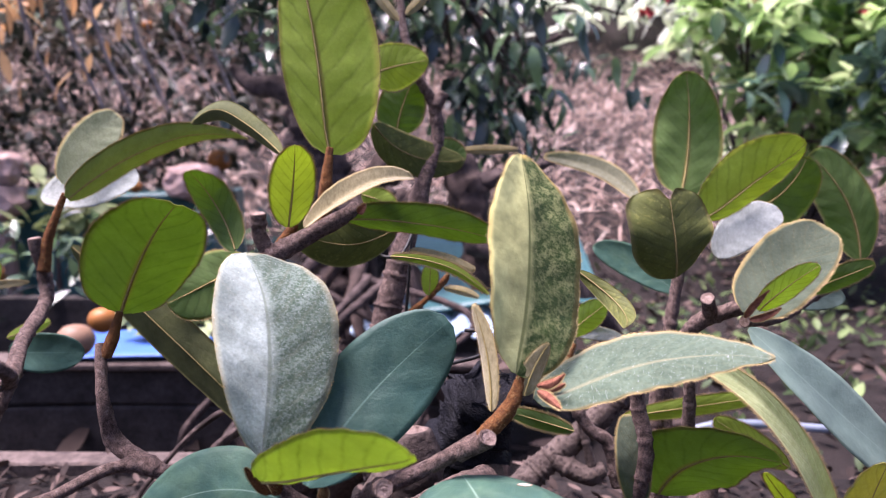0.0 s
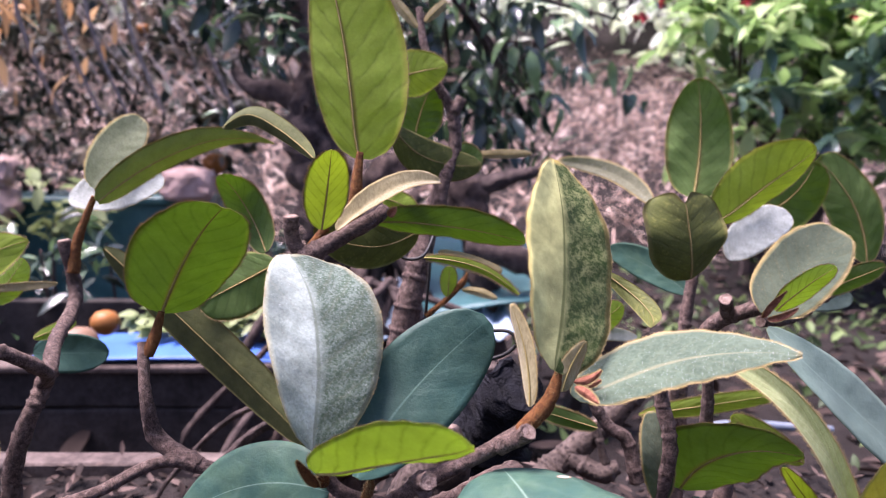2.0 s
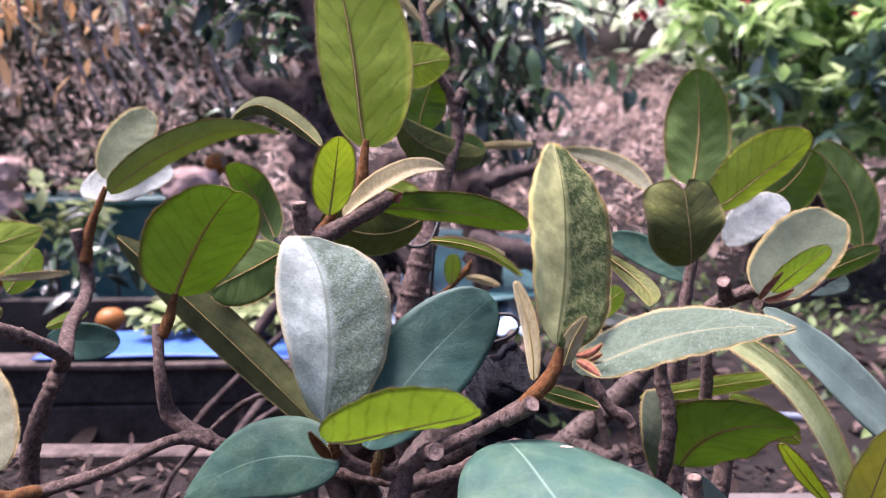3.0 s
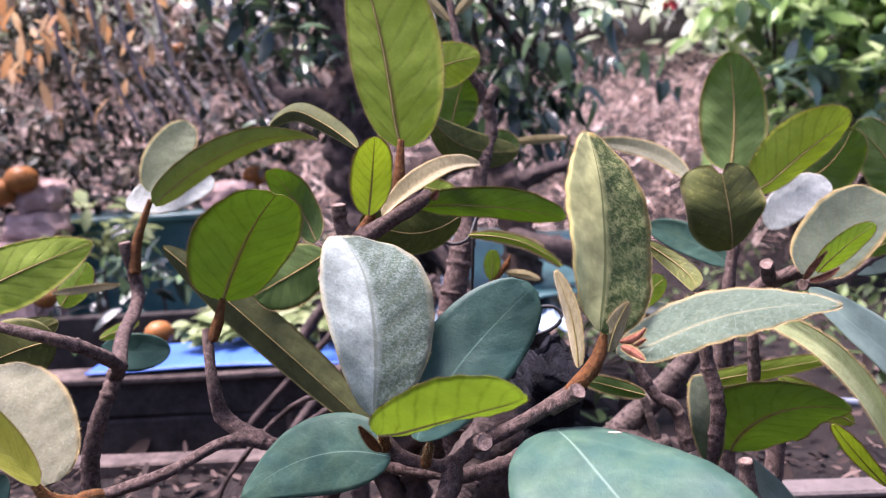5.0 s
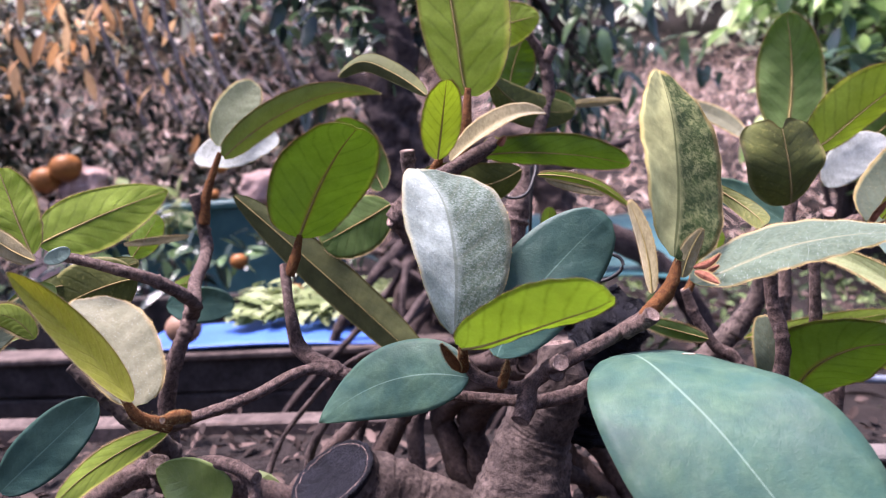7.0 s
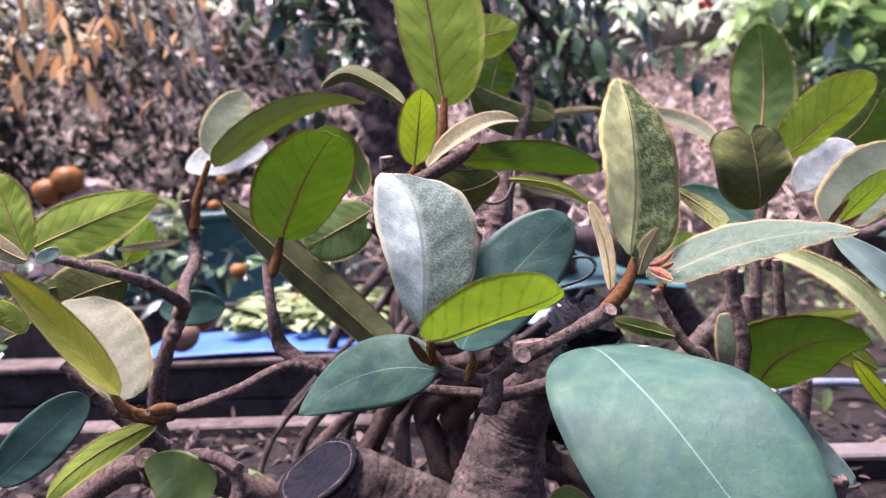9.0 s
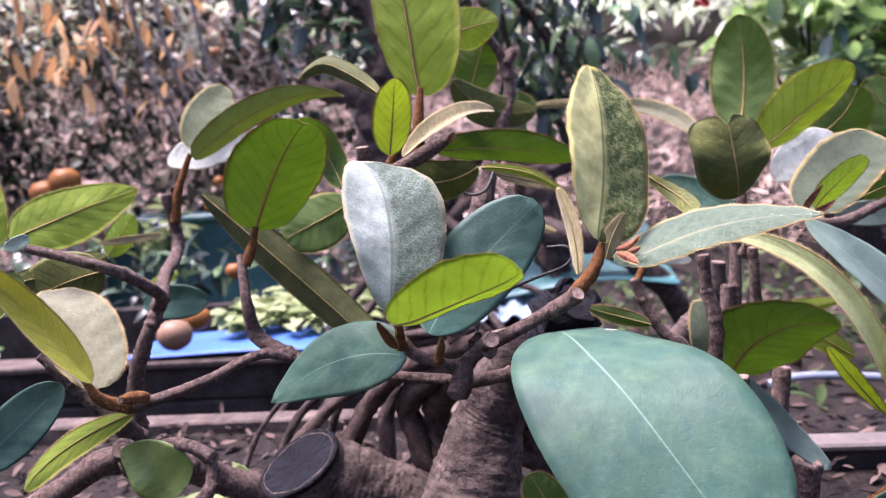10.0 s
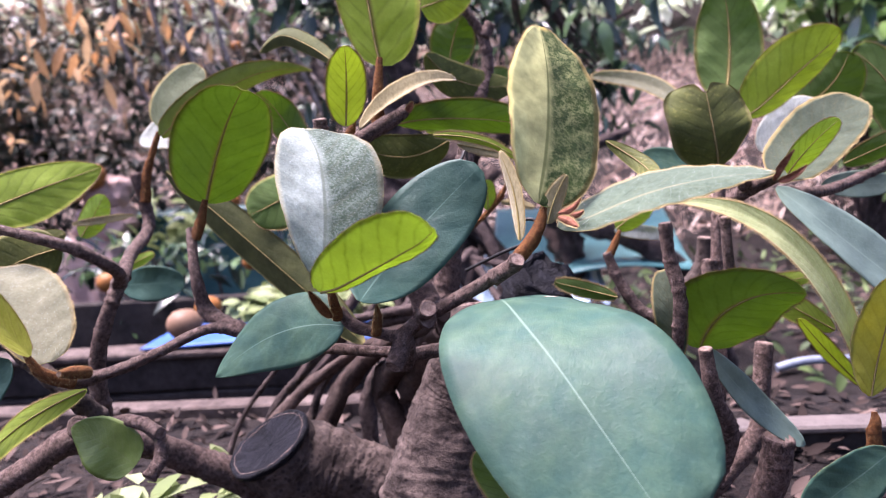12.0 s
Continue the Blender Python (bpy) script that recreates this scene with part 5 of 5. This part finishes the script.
stone((-0.90, 1.56, 0.475), (0.044, 0.04, 0.034), 1, "rough pink stone stacked on another stone")
stone((-0.905, 1.55, 0.412), (0.058, 0.05, 0.034), 2, "rough pink stone block by the trough")
stone((-0.94, 1.53, 0.24), (0.075, 0.06, 0.15), 3, "tall pink stone block under other stones")
stone((-0.53, 1.60, 0.445), (0.05, 0.04, 0.034), 4, "rounded pink stone on the trough rim")

set_back(3.4)

# second tree: dark trunk, low roots, hanging dark leaves
old_tree = tagged(new("old_garden_tree"), "gnarled dark tree with hanging glossy leaves", "tree")
limb([(-0.16, 1.32, 0.0), (-0.17, 1.32, 0.28), (-0.22, 1.34, 0.46), (-0.235, 1.35, 0.58), (-0.225, 1.36, 0.68), (-0.25, 1.38, 0.77), (-0.30, 1.42, 0.98), (-0.28, 1.45, 1.2)], [0.10, 0.065, 0.046, 0.042, 0.030, 0.024, 0.020, 0.014], TRUNK_BARK, old_tree, "trunk", "", 3, 28, 0.32, 0.008)
limb([(-0.23, 1.35, 0.60), (-0.30, 1.36, 0.625), (-0.345, 1.37, 0.632), (-0.375, 1.39, 0.66)], [0.024, 0.019, 0.015, 0.008], TRUNK_BARK, old_tree, seed=4)
limb([(-0.18, 1.33, 0.44), (-0.10, 1.33, 0.50), (-0.02, 1.32, 0.52), (0.02, 1.31, 0.46), (0.04, 1.30, 0.36), (0.06, 1.28, 0.2)], [0.034, 0.024, 0.024, 0.032, 0.026, 0.024], ROOT_BARK, old_tree, "root", "smooth pinkish arching root", 5, 18, 0.3, 0.008)
limb([(0.0, 1.31, 0.47), (0.05, 1.31, 0.475), (0.10, 1.31, 0.49), (0.16, 1.33, 0.505)], [0.02, 0.015, 0.011, 0.006], TRUNK_BARK, old_tree, "root", "", 6, 14, 0.32, 0.008)
limb([(0.02, 1.27, 0.38), (0.08, 1.25, 0.37), (0.15, 1.25, 0.34), (0.24, 1.27, 0.25), (0.3, 1.3, 0.1)], [0.02, 0.022, 0.02, 0.02, 0.02], TRUNK_BARK, old_tree, "root", "", 7, 12)
rng = random.Random(5)
for k in range(15):
    x = rng.uniform(-0.32, 0.06)
    y = rng.uniform(1.08, 1.30)
    limb([(x, y, 0.04), (x + rng.uniform(-.10, .08), y + rng.uniform(-.06, .06), 0.16 + rng.uniform(-.04, .05)), (x * 0.5 - 0.07 + rng.uniform(-.09, .09), y + 0.05, 0.31 + rng.uniform(-.05, .05)), (-0.14 + rng.uniform(-.08, .08), 1.30, 0.46)], [rng.uniform(0.006, 0.016), 0.010, 0.009, 0.012], rng.choice((TRUNK_BARK, TRUNK_BARK, ROOT_BARK)), old_tree, "aerial_root", "", k, 7)
twig_ends = []
for k in range(34):
    a = rng.uniform(-1.0, 1.0)
    c = (-0.31 + a * 0.22 + rng.gauss(0, .05), 1.55 + rng.gauss(0, .12), 0.82 + rng.gauss(0, 0.05) + 0.03 * a)
    twig_ends.append(c)
    if k % 3 == 0:
        limb([(-0.25, 1.40, 0.80 + rng.uniform(-.1, .12)), ((c[0] - 0.25) / 2, 1.5, 0.88), c], [0.012, 0.008, 0.004], TRUNK_BARK, old_tree, seed=k, sides=6)
right_ends = []
for k in range(26):
    c = (0.13 + rng.gauss(0, .11), 1.72 + rng.gauss(0, .10), 0.70 + rng.gauss(0, .08))
    right_ends.append(c)
    if k % 3 == 0:
        limb([(-0.26, 1.42, 0.86), (-0.05, 1.6, 0.86), c], [0.010, 0.007, 0.003], TRUNK_BARK, old_tree, seed=k + 50, sides=6)
crown("crown", twig_ends, 150, 0.050, 0.022, DARK_LEAF, old_tree, 11, 0.75, 0.055, -0.2, loose=0.4)
for k in range(5):
    c = (rng.uniform(0.0, 0.22), 1.74 + rng.gauss(0, .06), rng.uniform(0.47, 0.60))
    right_ends.append(c)
    limb([(0.16 + rng.gauss(0, .05), 1.72, 0.74), ((c[0] + 0.16) / 2, 1.73, 0.68), c], [0.005, 0.004, 0.002], TRUNK_BARK, old_tree, seed=k + 80, sides=6)
crown("crown", right_ends, 92, 0.058, 0.023, DARK_LEAF, old_tree, 12, 0.9, 0.050, 0.3, loose=0.4)
set_back(1.9)


def fruit(p, r, seed, mat=None, label="ripe orange fruit hanging among the leaves", name="orange_fruit", group="fruit on the citrus shrub"):
    bm = bmesh.new()
    bmesh.ops.create_uvsphere(bm, u_segments=16, v_segments=10, radius=r)
    for v in bm.verts:
        v.co.z *= 0.9
        v.co *= 1 + 0.05 * noise.noise(v.co * 30 + Vector((seed, 0, 0)))
        dx = math.hypot(v.co.x, v.co.y)
        if v.co.z > 0:
            v.co.z -= 0.12 * r * math.exp(-(dx / (0.3 * r)) ** 2)
        v.co += Vector(p)
    for f in bm.faces:
        f.smooth = True
    return tagged(part(name, bm, mat or FRUIT, None), label, "fruit", group)


# citrus shrub with small dark leaves and orange fruit
citrus = tagged(new("citrus_shrub"), "dense dark citrus shrub with orange fruit", "shrub")
ends = []
for k in range(52):
    c = (rng.uniform(-1.75, -0.45), 2.05 + rng.uniform(-.2, .35), rng.uniform(0.42, 0.98))
    ends.append(c)
    if k % 6 == 0:
        limb([(-1.1 + rng.uniform(-.1, .1), 2.2, 0.1), (-1.1 + (c[0] + 1.1) * 0.4, 2.2, 0.35), c], [0.010, 0.006, 0.003], TRUNK_BARK, citrus, seed=k, sides=6)
crown("crown", ends, 1650, 0.036, 0.018, SMALL_LEAF, citrus, 21, 0.3, 0.060, 0.1)
for k in range(11):
    c = rng.choice(ends)
    fruit((c[0] + rng.gauss(0, .05), c[1] - 0.12 + rng.gauss(0, .04), c[2] + rng.gauss(0, .05)), rng.uniform(0.012, 0.022), k)
fruit((-1.02, 1.72, 0.50), 0.035, 91)
fruit((-1.075, 1.73, 0.475), 0.034, 92)
fruit((-0.555, 1.9, 0.47), 0.028, 93)
set_back(3.0)

# tree with orange autumn leaves hanging into view
autumn = tagged(new("autumn_tree"), "thin tree with hanging orange autumn leaves", "tree")
limb([(-1.45, 1.9, 0.05), (-1.40, 1.8, 0.5), (-1.25, 1.7, 0.95), (-1.0, 1.62, 1.15)], [0.03, 0.025, 0.018, 0.01], TRUNK_BARK, autumn, "trunk")
hang = []
for k in range(16):
    x = rng.triangular(-1.02, -0.68, -0.80)
    limb([(-1.0, 1.62, 1.15), (x - 0.04, 1.60, 0.98), (x, 1.56, 0.80 + rng.uniform(0, .1))], [0.006, 0.004, 0.002], ROOT_BARK, autumn, seed=k, sides=6)
    for _ in range(3):
        hang.append((x + rng.gauss(0, .03), 1.56 + rng.gauss(0, .03), rng.uniform(0.73, 0.95)))
crown("crown", hang, 15, 0.062, 0.017, ORANGE_LEAF, autumn, 31, 0.15, 0.075, 2.2, loose=0.7)
low_tufts = [(rng.uniform(-1.35, -0.98), 1.75 + rng.gauss(0, .05), rng.uniform(0.52, 0.80)) for _ in range(14)]
crown("crown", low_tufts, 11, 0.034, 0.013, ORANGE_LEAF, autumn, 33, 0.2, 0.05, 0.8, loose=0.7)
for k in range(5):
    x = -0.86 + 0.07 * k + rng.gauss(0, .03)
    limb([(x - 0.02, 1.6, 0.98), (x, 1.59, 0.82), (x + 0.015, 1.6, 0.72), (x + 0.06, 1.62, 0.58)], [0.005, 0.004, 0.004, 0.003], VINE, autumn, "hanging_vine", "", k, 6)

for k in range(30):
    x, z = rng.uniform(-0.78, -0.42), rng.uniform(0.66, 0.92)
    limb([(x, 1.72, z), (x + 0.03, 1.71, z - 0.04), (x + rng.uniform(0.05, 0.09), 1.70, z - rng.uniform(0.08, 0.12))], [0.0022, 0.0018, 0.001], VINE, autumn, "thin_twig", "", k, 5)

set_back(2.9)

# broad-leaved shrub with red flowers
shrub = tagged(new("flowering_shrub"), "broad-leaved green shrub with small red flowers", "shrub")
ends = []
for k in range(70):
    c = (rng.uniform(0.72, 1.75), 2.75 + rng.uniform(-.3, .35), rng.uniform(0.45, 1.05))
    if c[0] < 1.0 and c[2] < 0.82:
        continue
    ends.append(c)
    if k % 2 == 0:
        limb([(1.15 + rng.uniform(-.12, .12), 2.8, -0.04), (1.15 + (c[0] - 1.15) * 0.5, 2.8, 0.42), c], [0.014, 0.009, 0.005], TRUNK_BARK, shrub, seed=k, sides=6)
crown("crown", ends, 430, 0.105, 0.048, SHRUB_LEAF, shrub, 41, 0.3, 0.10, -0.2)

GLOSSY = foliage_material("glossy_dark_leaves", (0.03, 0.06, 0.045), (0.08, 0.15, 0.10), (0.26, 0.36, 0.28), 0.22, 0.15, 0.7)
crown("crown", [(rng.uniform(0.90, 1.32), 2.36 + rng.uniform(-.06, .06), rng.uniform(0.56, 0.84)) for _ in range(14)], 17, 0.105, 0.045, GLOSSY, shrub, 43, 0.3, 0.05, 0.2)


def flower(p, r, seed):
    rg = random.Random(seed)
    verts, faces = [], []
    for k in range(9):
        d = unit(np.array([rg.gauss(0, 1), rg.gauss(0, 1), rg.gauss(0.4, .6)]))
        side = unit(np.cross(d, np.array((0.2, 0.1, 1.0))))
        blade_at(verts, faces, np.array(p), d, side, unit(np.cross(side, d)), r, r * 0.7, 0.3)
    ob = mesh_object("red_flower", verts, faces, RED, shrub, "small red flower cluster")
    return ob


for k, p in enumerate(((0.56, 2.42, 0.865), (0.62, 2.42, 0.90), (0.86, 2.38, 0.90), (1.16, 2.36, 0.86))):
    flower(p, 0.038 if k == 0 else 0.024, k)

set_back(2.3)

# far bank: leafy undergrowth behind
bank = tagged(new("bank_undergrowth"), "mixed green undergrowth on the bank", "undergrowth", kind="stuff")
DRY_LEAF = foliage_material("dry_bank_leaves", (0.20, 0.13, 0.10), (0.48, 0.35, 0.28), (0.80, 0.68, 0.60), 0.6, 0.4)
ends, dry_ends = [], []
for k in range(260):
    x, y = rng.uniform(-14, 14), rng.uniform(14.2, 23.0)
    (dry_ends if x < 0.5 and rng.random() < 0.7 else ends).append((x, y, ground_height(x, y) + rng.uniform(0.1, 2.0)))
crown("crown", ends, 1700, 0.50, 0.18, HAZE_LEAF, bank, 51, 0.3, 0.6, 0.1)
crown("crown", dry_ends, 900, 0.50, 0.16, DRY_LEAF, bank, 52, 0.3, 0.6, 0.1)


def scatter(name, area, count, long, wide, mat, seed, label, category, lift=0.01, droop=0.3, flat=0.35):
    rg = random.Random(seed)
    verts, faces = [], []
    for k in range(count):
        x, y = rg.uniform(area[0], area[1]), rg.uniform(area[2], area[3])
        a = rg.uniform(0, 6.28)
        d = unit(np.array((math.cos(a), math.sin(a), rg.gauss(0, flat))))
        side = unit(np.cross(d, np.array((rg.gauss(0, .4), rg.gauss(0, .4), 1.0))))
        f = rg.uniform(0.5, 1.3)
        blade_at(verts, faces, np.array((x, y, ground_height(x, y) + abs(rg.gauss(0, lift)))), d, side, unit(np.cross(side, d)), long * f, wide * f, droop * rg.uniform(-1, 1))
    ob = mesh_object(name, verts, faces, mat)
    return tagged(ob, label, category, kind="stuff")


scatter("leaf_litter", (-1.6, 1.6, 0.4, 1.08), 4800, 0.028, 0.010, LITTER, 61, "dry brown fallen leaves on the soil bed", "leaf litter", 0.012)
scatter("fallen_leaves", (-6.0, 6.0, 1.2, 8.0), 5200, 0.12, 0.045, LITTER, 65, "dry brown fallen leaves on the ground", "leaf litter", 0.02)
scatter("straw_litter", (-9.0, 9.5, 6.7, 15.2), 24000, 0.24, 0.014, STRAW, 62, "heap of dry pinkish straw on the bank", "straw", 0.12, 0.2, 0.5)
scatter("ground_plants", (0.3, 5.5, 2.0, 6.5), 1500, 0.085, 0.035, WEED, 63, "small green weeds in the soil", "weeds", 0.12, 0.3, 0.8)
set_back(1.0)

# on the blue sheet
fruit((-0.486, 0.978, 0.305), 0.024, 101, GOURD, "tan gourd lying on the blue sheet", "gourd", "gourds on the sheet")
fruit((-0.504, 1.107, 0.297), 0.021, 103, FRUIT, "orange fruit lying on the blue sheet", "orange_fruit", "gourds on the sheet")


def cuttings():
    rg = random.Random(9)
    verts, faces = [], []
    for k in range(300):
        p = np.array((rg.uniform(-0.52, -0.26), rg.uniform(1.22, 1.42), 0.245 + rg.uniform(0, .03)))
        a = rg.uniform(0, 6.28)
        d = unit(np.array((math.cos(a), math.sin(a), rg.gauss(0, .15))))
        side = unit(np.cross(d, np.array((rg.gauss(0, .2), rg.gauss(0, .2), 1.0))))
        blade_at(verts, faces, p, d, side, unit(np.cross(side, d)), 0.045 * rg.uniform(.6, 1.2), 0.022, 0.2)
    tagged(mesh_object("leaf_cuttings", verts, faces, VEG), "pile of pale green leaf cuttings on the blue sheet", "cuttings", kind="stuff")


cuttings()
set_back(1.9)
clump = tagged(new("pale_ground_plant"), "pale green broken leaves on the litter under the tree", "plant")
crown("leaves", [(-0.42 + 0.03 * k, 0.70 + 0.01 * k, 0.115 + 0.01 * (k % 2)) for k in range(5)], 16, 0.045, 0.026, VEG, clump, 83, 0.3, 0.018, -0.2)
pot = tagged(new("long_planter"), "long dark planter with a pale worn rim", "planter")
board("side", 0.24, 1.3, 0.885, 0.905, 0.07, 0.112, OLD_WOOD, pot, "", 12, 0.004)
board("rim", 0.235, 1.31, 0.875, 0.912, 0.112, 0.122, CONCRETE, pot, "pale chipped rim", 13, 0.004)

pipe = tagged(tube("garden_pipe", [(0.456, 1.421, 0.011), (0.503, 1.428, 0.020), (0.575, 1.436, 0.018), (0.728, 1.451, 0.001)], [0.008] * 4, [PIPE, PIPE], None, "", 12, 0.02, 0.02), "pale bluish plastic pipe lying on the soil", "pipe")
# thick pale roots and dark sticks under the near tree
for k, (line, rad, pale_bark) in enumerate((
        ([(-0.045, 0.610, 0.336), (-0.074, 0.682, 0.292), (-0.102, 0.731, 0.236), (-0.098, 0.726, 0.205), (-0.088, 0.719, 0.158)], [0.014, 0.014, 0.016, 0.015, 0.017], 1),
        ([(-0.047, 0.610, 0.336), (-0.090, 0.681, 0.293), (-0.131, 0.731, 0.249), (-0.124, 0.725, 0.212), (-0.106, 0.718, 0.159)], [0.010, 0.010, 0.013, 0.012, 0.014], 1),
        ([(-0.052, 0.610, 0.341), (-0.118, 0.700, 0.299), (-0.167, 0.729, 0.254), (-0.187, 0.722, 0.224), (-0.209, 0.714, 0.182)], [0.008, 0.008, 0.010, 0.010, 0.012], 1),
        ([(-0.049, 0.611, 0.346), (-0.149, 0.736, 0.285), (-0.215, 0.724, 0.246), (-0.260, 0.713, 0.202), (-0.299, 0.704, 0.165)], [0.006, 0.006, 0.006, 0.007, 0.008], 1),
        ([(-0.054, 0.631, 0.345), (-0.186, 0.794, 0.283), (-0.259, 0.828, 0.220), (-0.290, 0.819, 0.183), (-0.303, 0.811, 0.138)], [0.005, 0.005, 0.005, 0.005, 0.005], 0),
        ([(-0.061, 0.632, 0.351), (-0.232, 0.840, 0.276), (-0.333, 0.866, 0.179), (-0.366, 0.852, 0.112)], [0.005, 0.003, 0.003, 0.004], 0),
        ([(-0.155, 0.838, 0.233), (-0.174, 0.829, 0.189), (-0.167, 0.817, 0.111)], [0.008, 0.009, 0.010], 0),
        ([(-0.083, 0.655, 0.318), (-0.196, 0.807, 0.246), (-0.236, 0.825, 0.193), (-0.249, 0.811, 0.116)], [0.005, 0.005, 0.005, 0.006], 0),
        ([(-0.013, 0.643, 0.274), (0.023, 0.735, 0.204), (0.045, 0.731, 0.168), (0.060, 0.724, 0.121)], [0.007, 0.009, 0.009, 0.009], 1),
        ([(-0.021, 0.640, 0.262), (-0.002, 0.731, 0.191), (0.030, 0.728, 0.157), (0.052, 0.723, 0.122)], [0.009, 0.012, 0.013, 0.012], 1),
        ([(-0.003, 0.645, 0.281), (0.042, 0.739, 0.220), (0.066, 0.734, 0.178), (0.076, 0.728, 0.138)], [0.005, 0.005, 0.006, 0.006], 0),
        ([(-0.028, 0.633, 0.227), (0.010, 0.728, 0.170), (0.018, 0.724, 0.141)], [0.007, 0.008, 0.008], 0))):
    ob = limb(line, rad, ROOT_BARK if pale_bark else TRUNK_BARK, plant, "root", "", 70 + k, 14, 0.26, 0.008)
    ob.matrix_parent_inverse = Matrix.Translation(-plant.location)
set_back(1.0)
for k in range(8):
    x, y = rng.uniform(-0.42, 0.02), rng.uniform(0.86, 1.1)
    limb([(x, y, 0.07), (x + rng.uniform(-.08, .08), y + rng.uniform(-.04, .04), 0.15 + rng.uniform(-.03, .05)), (x + rng.uniform(-.06, .12), y + 0.04, 0.27 + rng.uniform(-.05, .04)), (-0.14 + rng.uniform(-.08, .06), 1.1, 0.36)], [0.006, 0.005, 0.005, 0.006], TRUNK_BARK, old_tree, "aerial_root", "", 90 + k, 6)
set_back(1.9)
# low plants in front of the tray
low = tagged(new("low_potted_plants"), "dark low plants with small round fruit", "plants")
ends = [(rng.uniform(-1.35, -0.32), rng.uniform(1.40, 1.58), rng.uniform(0.25, 0.37)) for _ in range(50)]
crown("leaves", ends, 90, 0.05, 0.018, DARK_LEAF, low, 71, 0.4, 0.04, -0.2)
for k in range(14):
    c = rng.choice(ends)
    limb([(c[0], c[1], 0.10), (c[0] + 0.01, c[1], 0.2), c], [0.004, 0.003, 0.002], TRUNK_BARK, low, "stem", "", k, 5)
for k in range(7):
    c = rng.choice(ends)
    fruit((c[0], 1.40, c[2] - 0.03), rng.uniform(0.014, 0.024), 120 + k, rng.choice((FRUIT, GOURD)), "small orange fruit on a low plant", "orange_fruit", "fruit on low plants")
set_back(2.2)

pale = tagged(new("pale_potted_plant"), "pale green leafy plant by the teal trough", "plant")
crown("leaves", [(-0.80 + 0.03 * k, 1.50 + 0.01 * k, 0.385 + 0.012 * (k % 2)) for k in range(4)], 12, 0.05, 0.024, VEG, pale, 81, 0.3, 0.025, -0.3)
limb([(-0.76, 1.52, 0.08), (-0.77, 1.51, 0.25), (-0.76, 1.51, 0.38)], [0.006, 0.005, 0.003], TRUNK_BARK, pale, "stem", "", 3, 6)

set_back(3.4)

# unseen plain walls, added to block low skylight and close the place
UNSEEN_WALL = plain_material("grey_unseen_wall", (0.16, 0.15, 0.13), (0.24, 0.22, 0.20), 3.0, 0.9, 0.5, 0.01)
for name, x0, x1, y0, y1 in (("wall_south", -14.2, 14.2, -6.2, -6.0), ("wall_west", -14.4, -14.2, -6.2, 8.0), ("wall_east", 14.2, 14.4, -6.2, 8.0)):
    tagged(board(name, x0, x1, y0, y1, -1.2, 1.8, UNSEEN_WALL, None, "", 3, 0.01, 4), "plain grey wall added out of view to block low skylight", "wall", kind="structure")
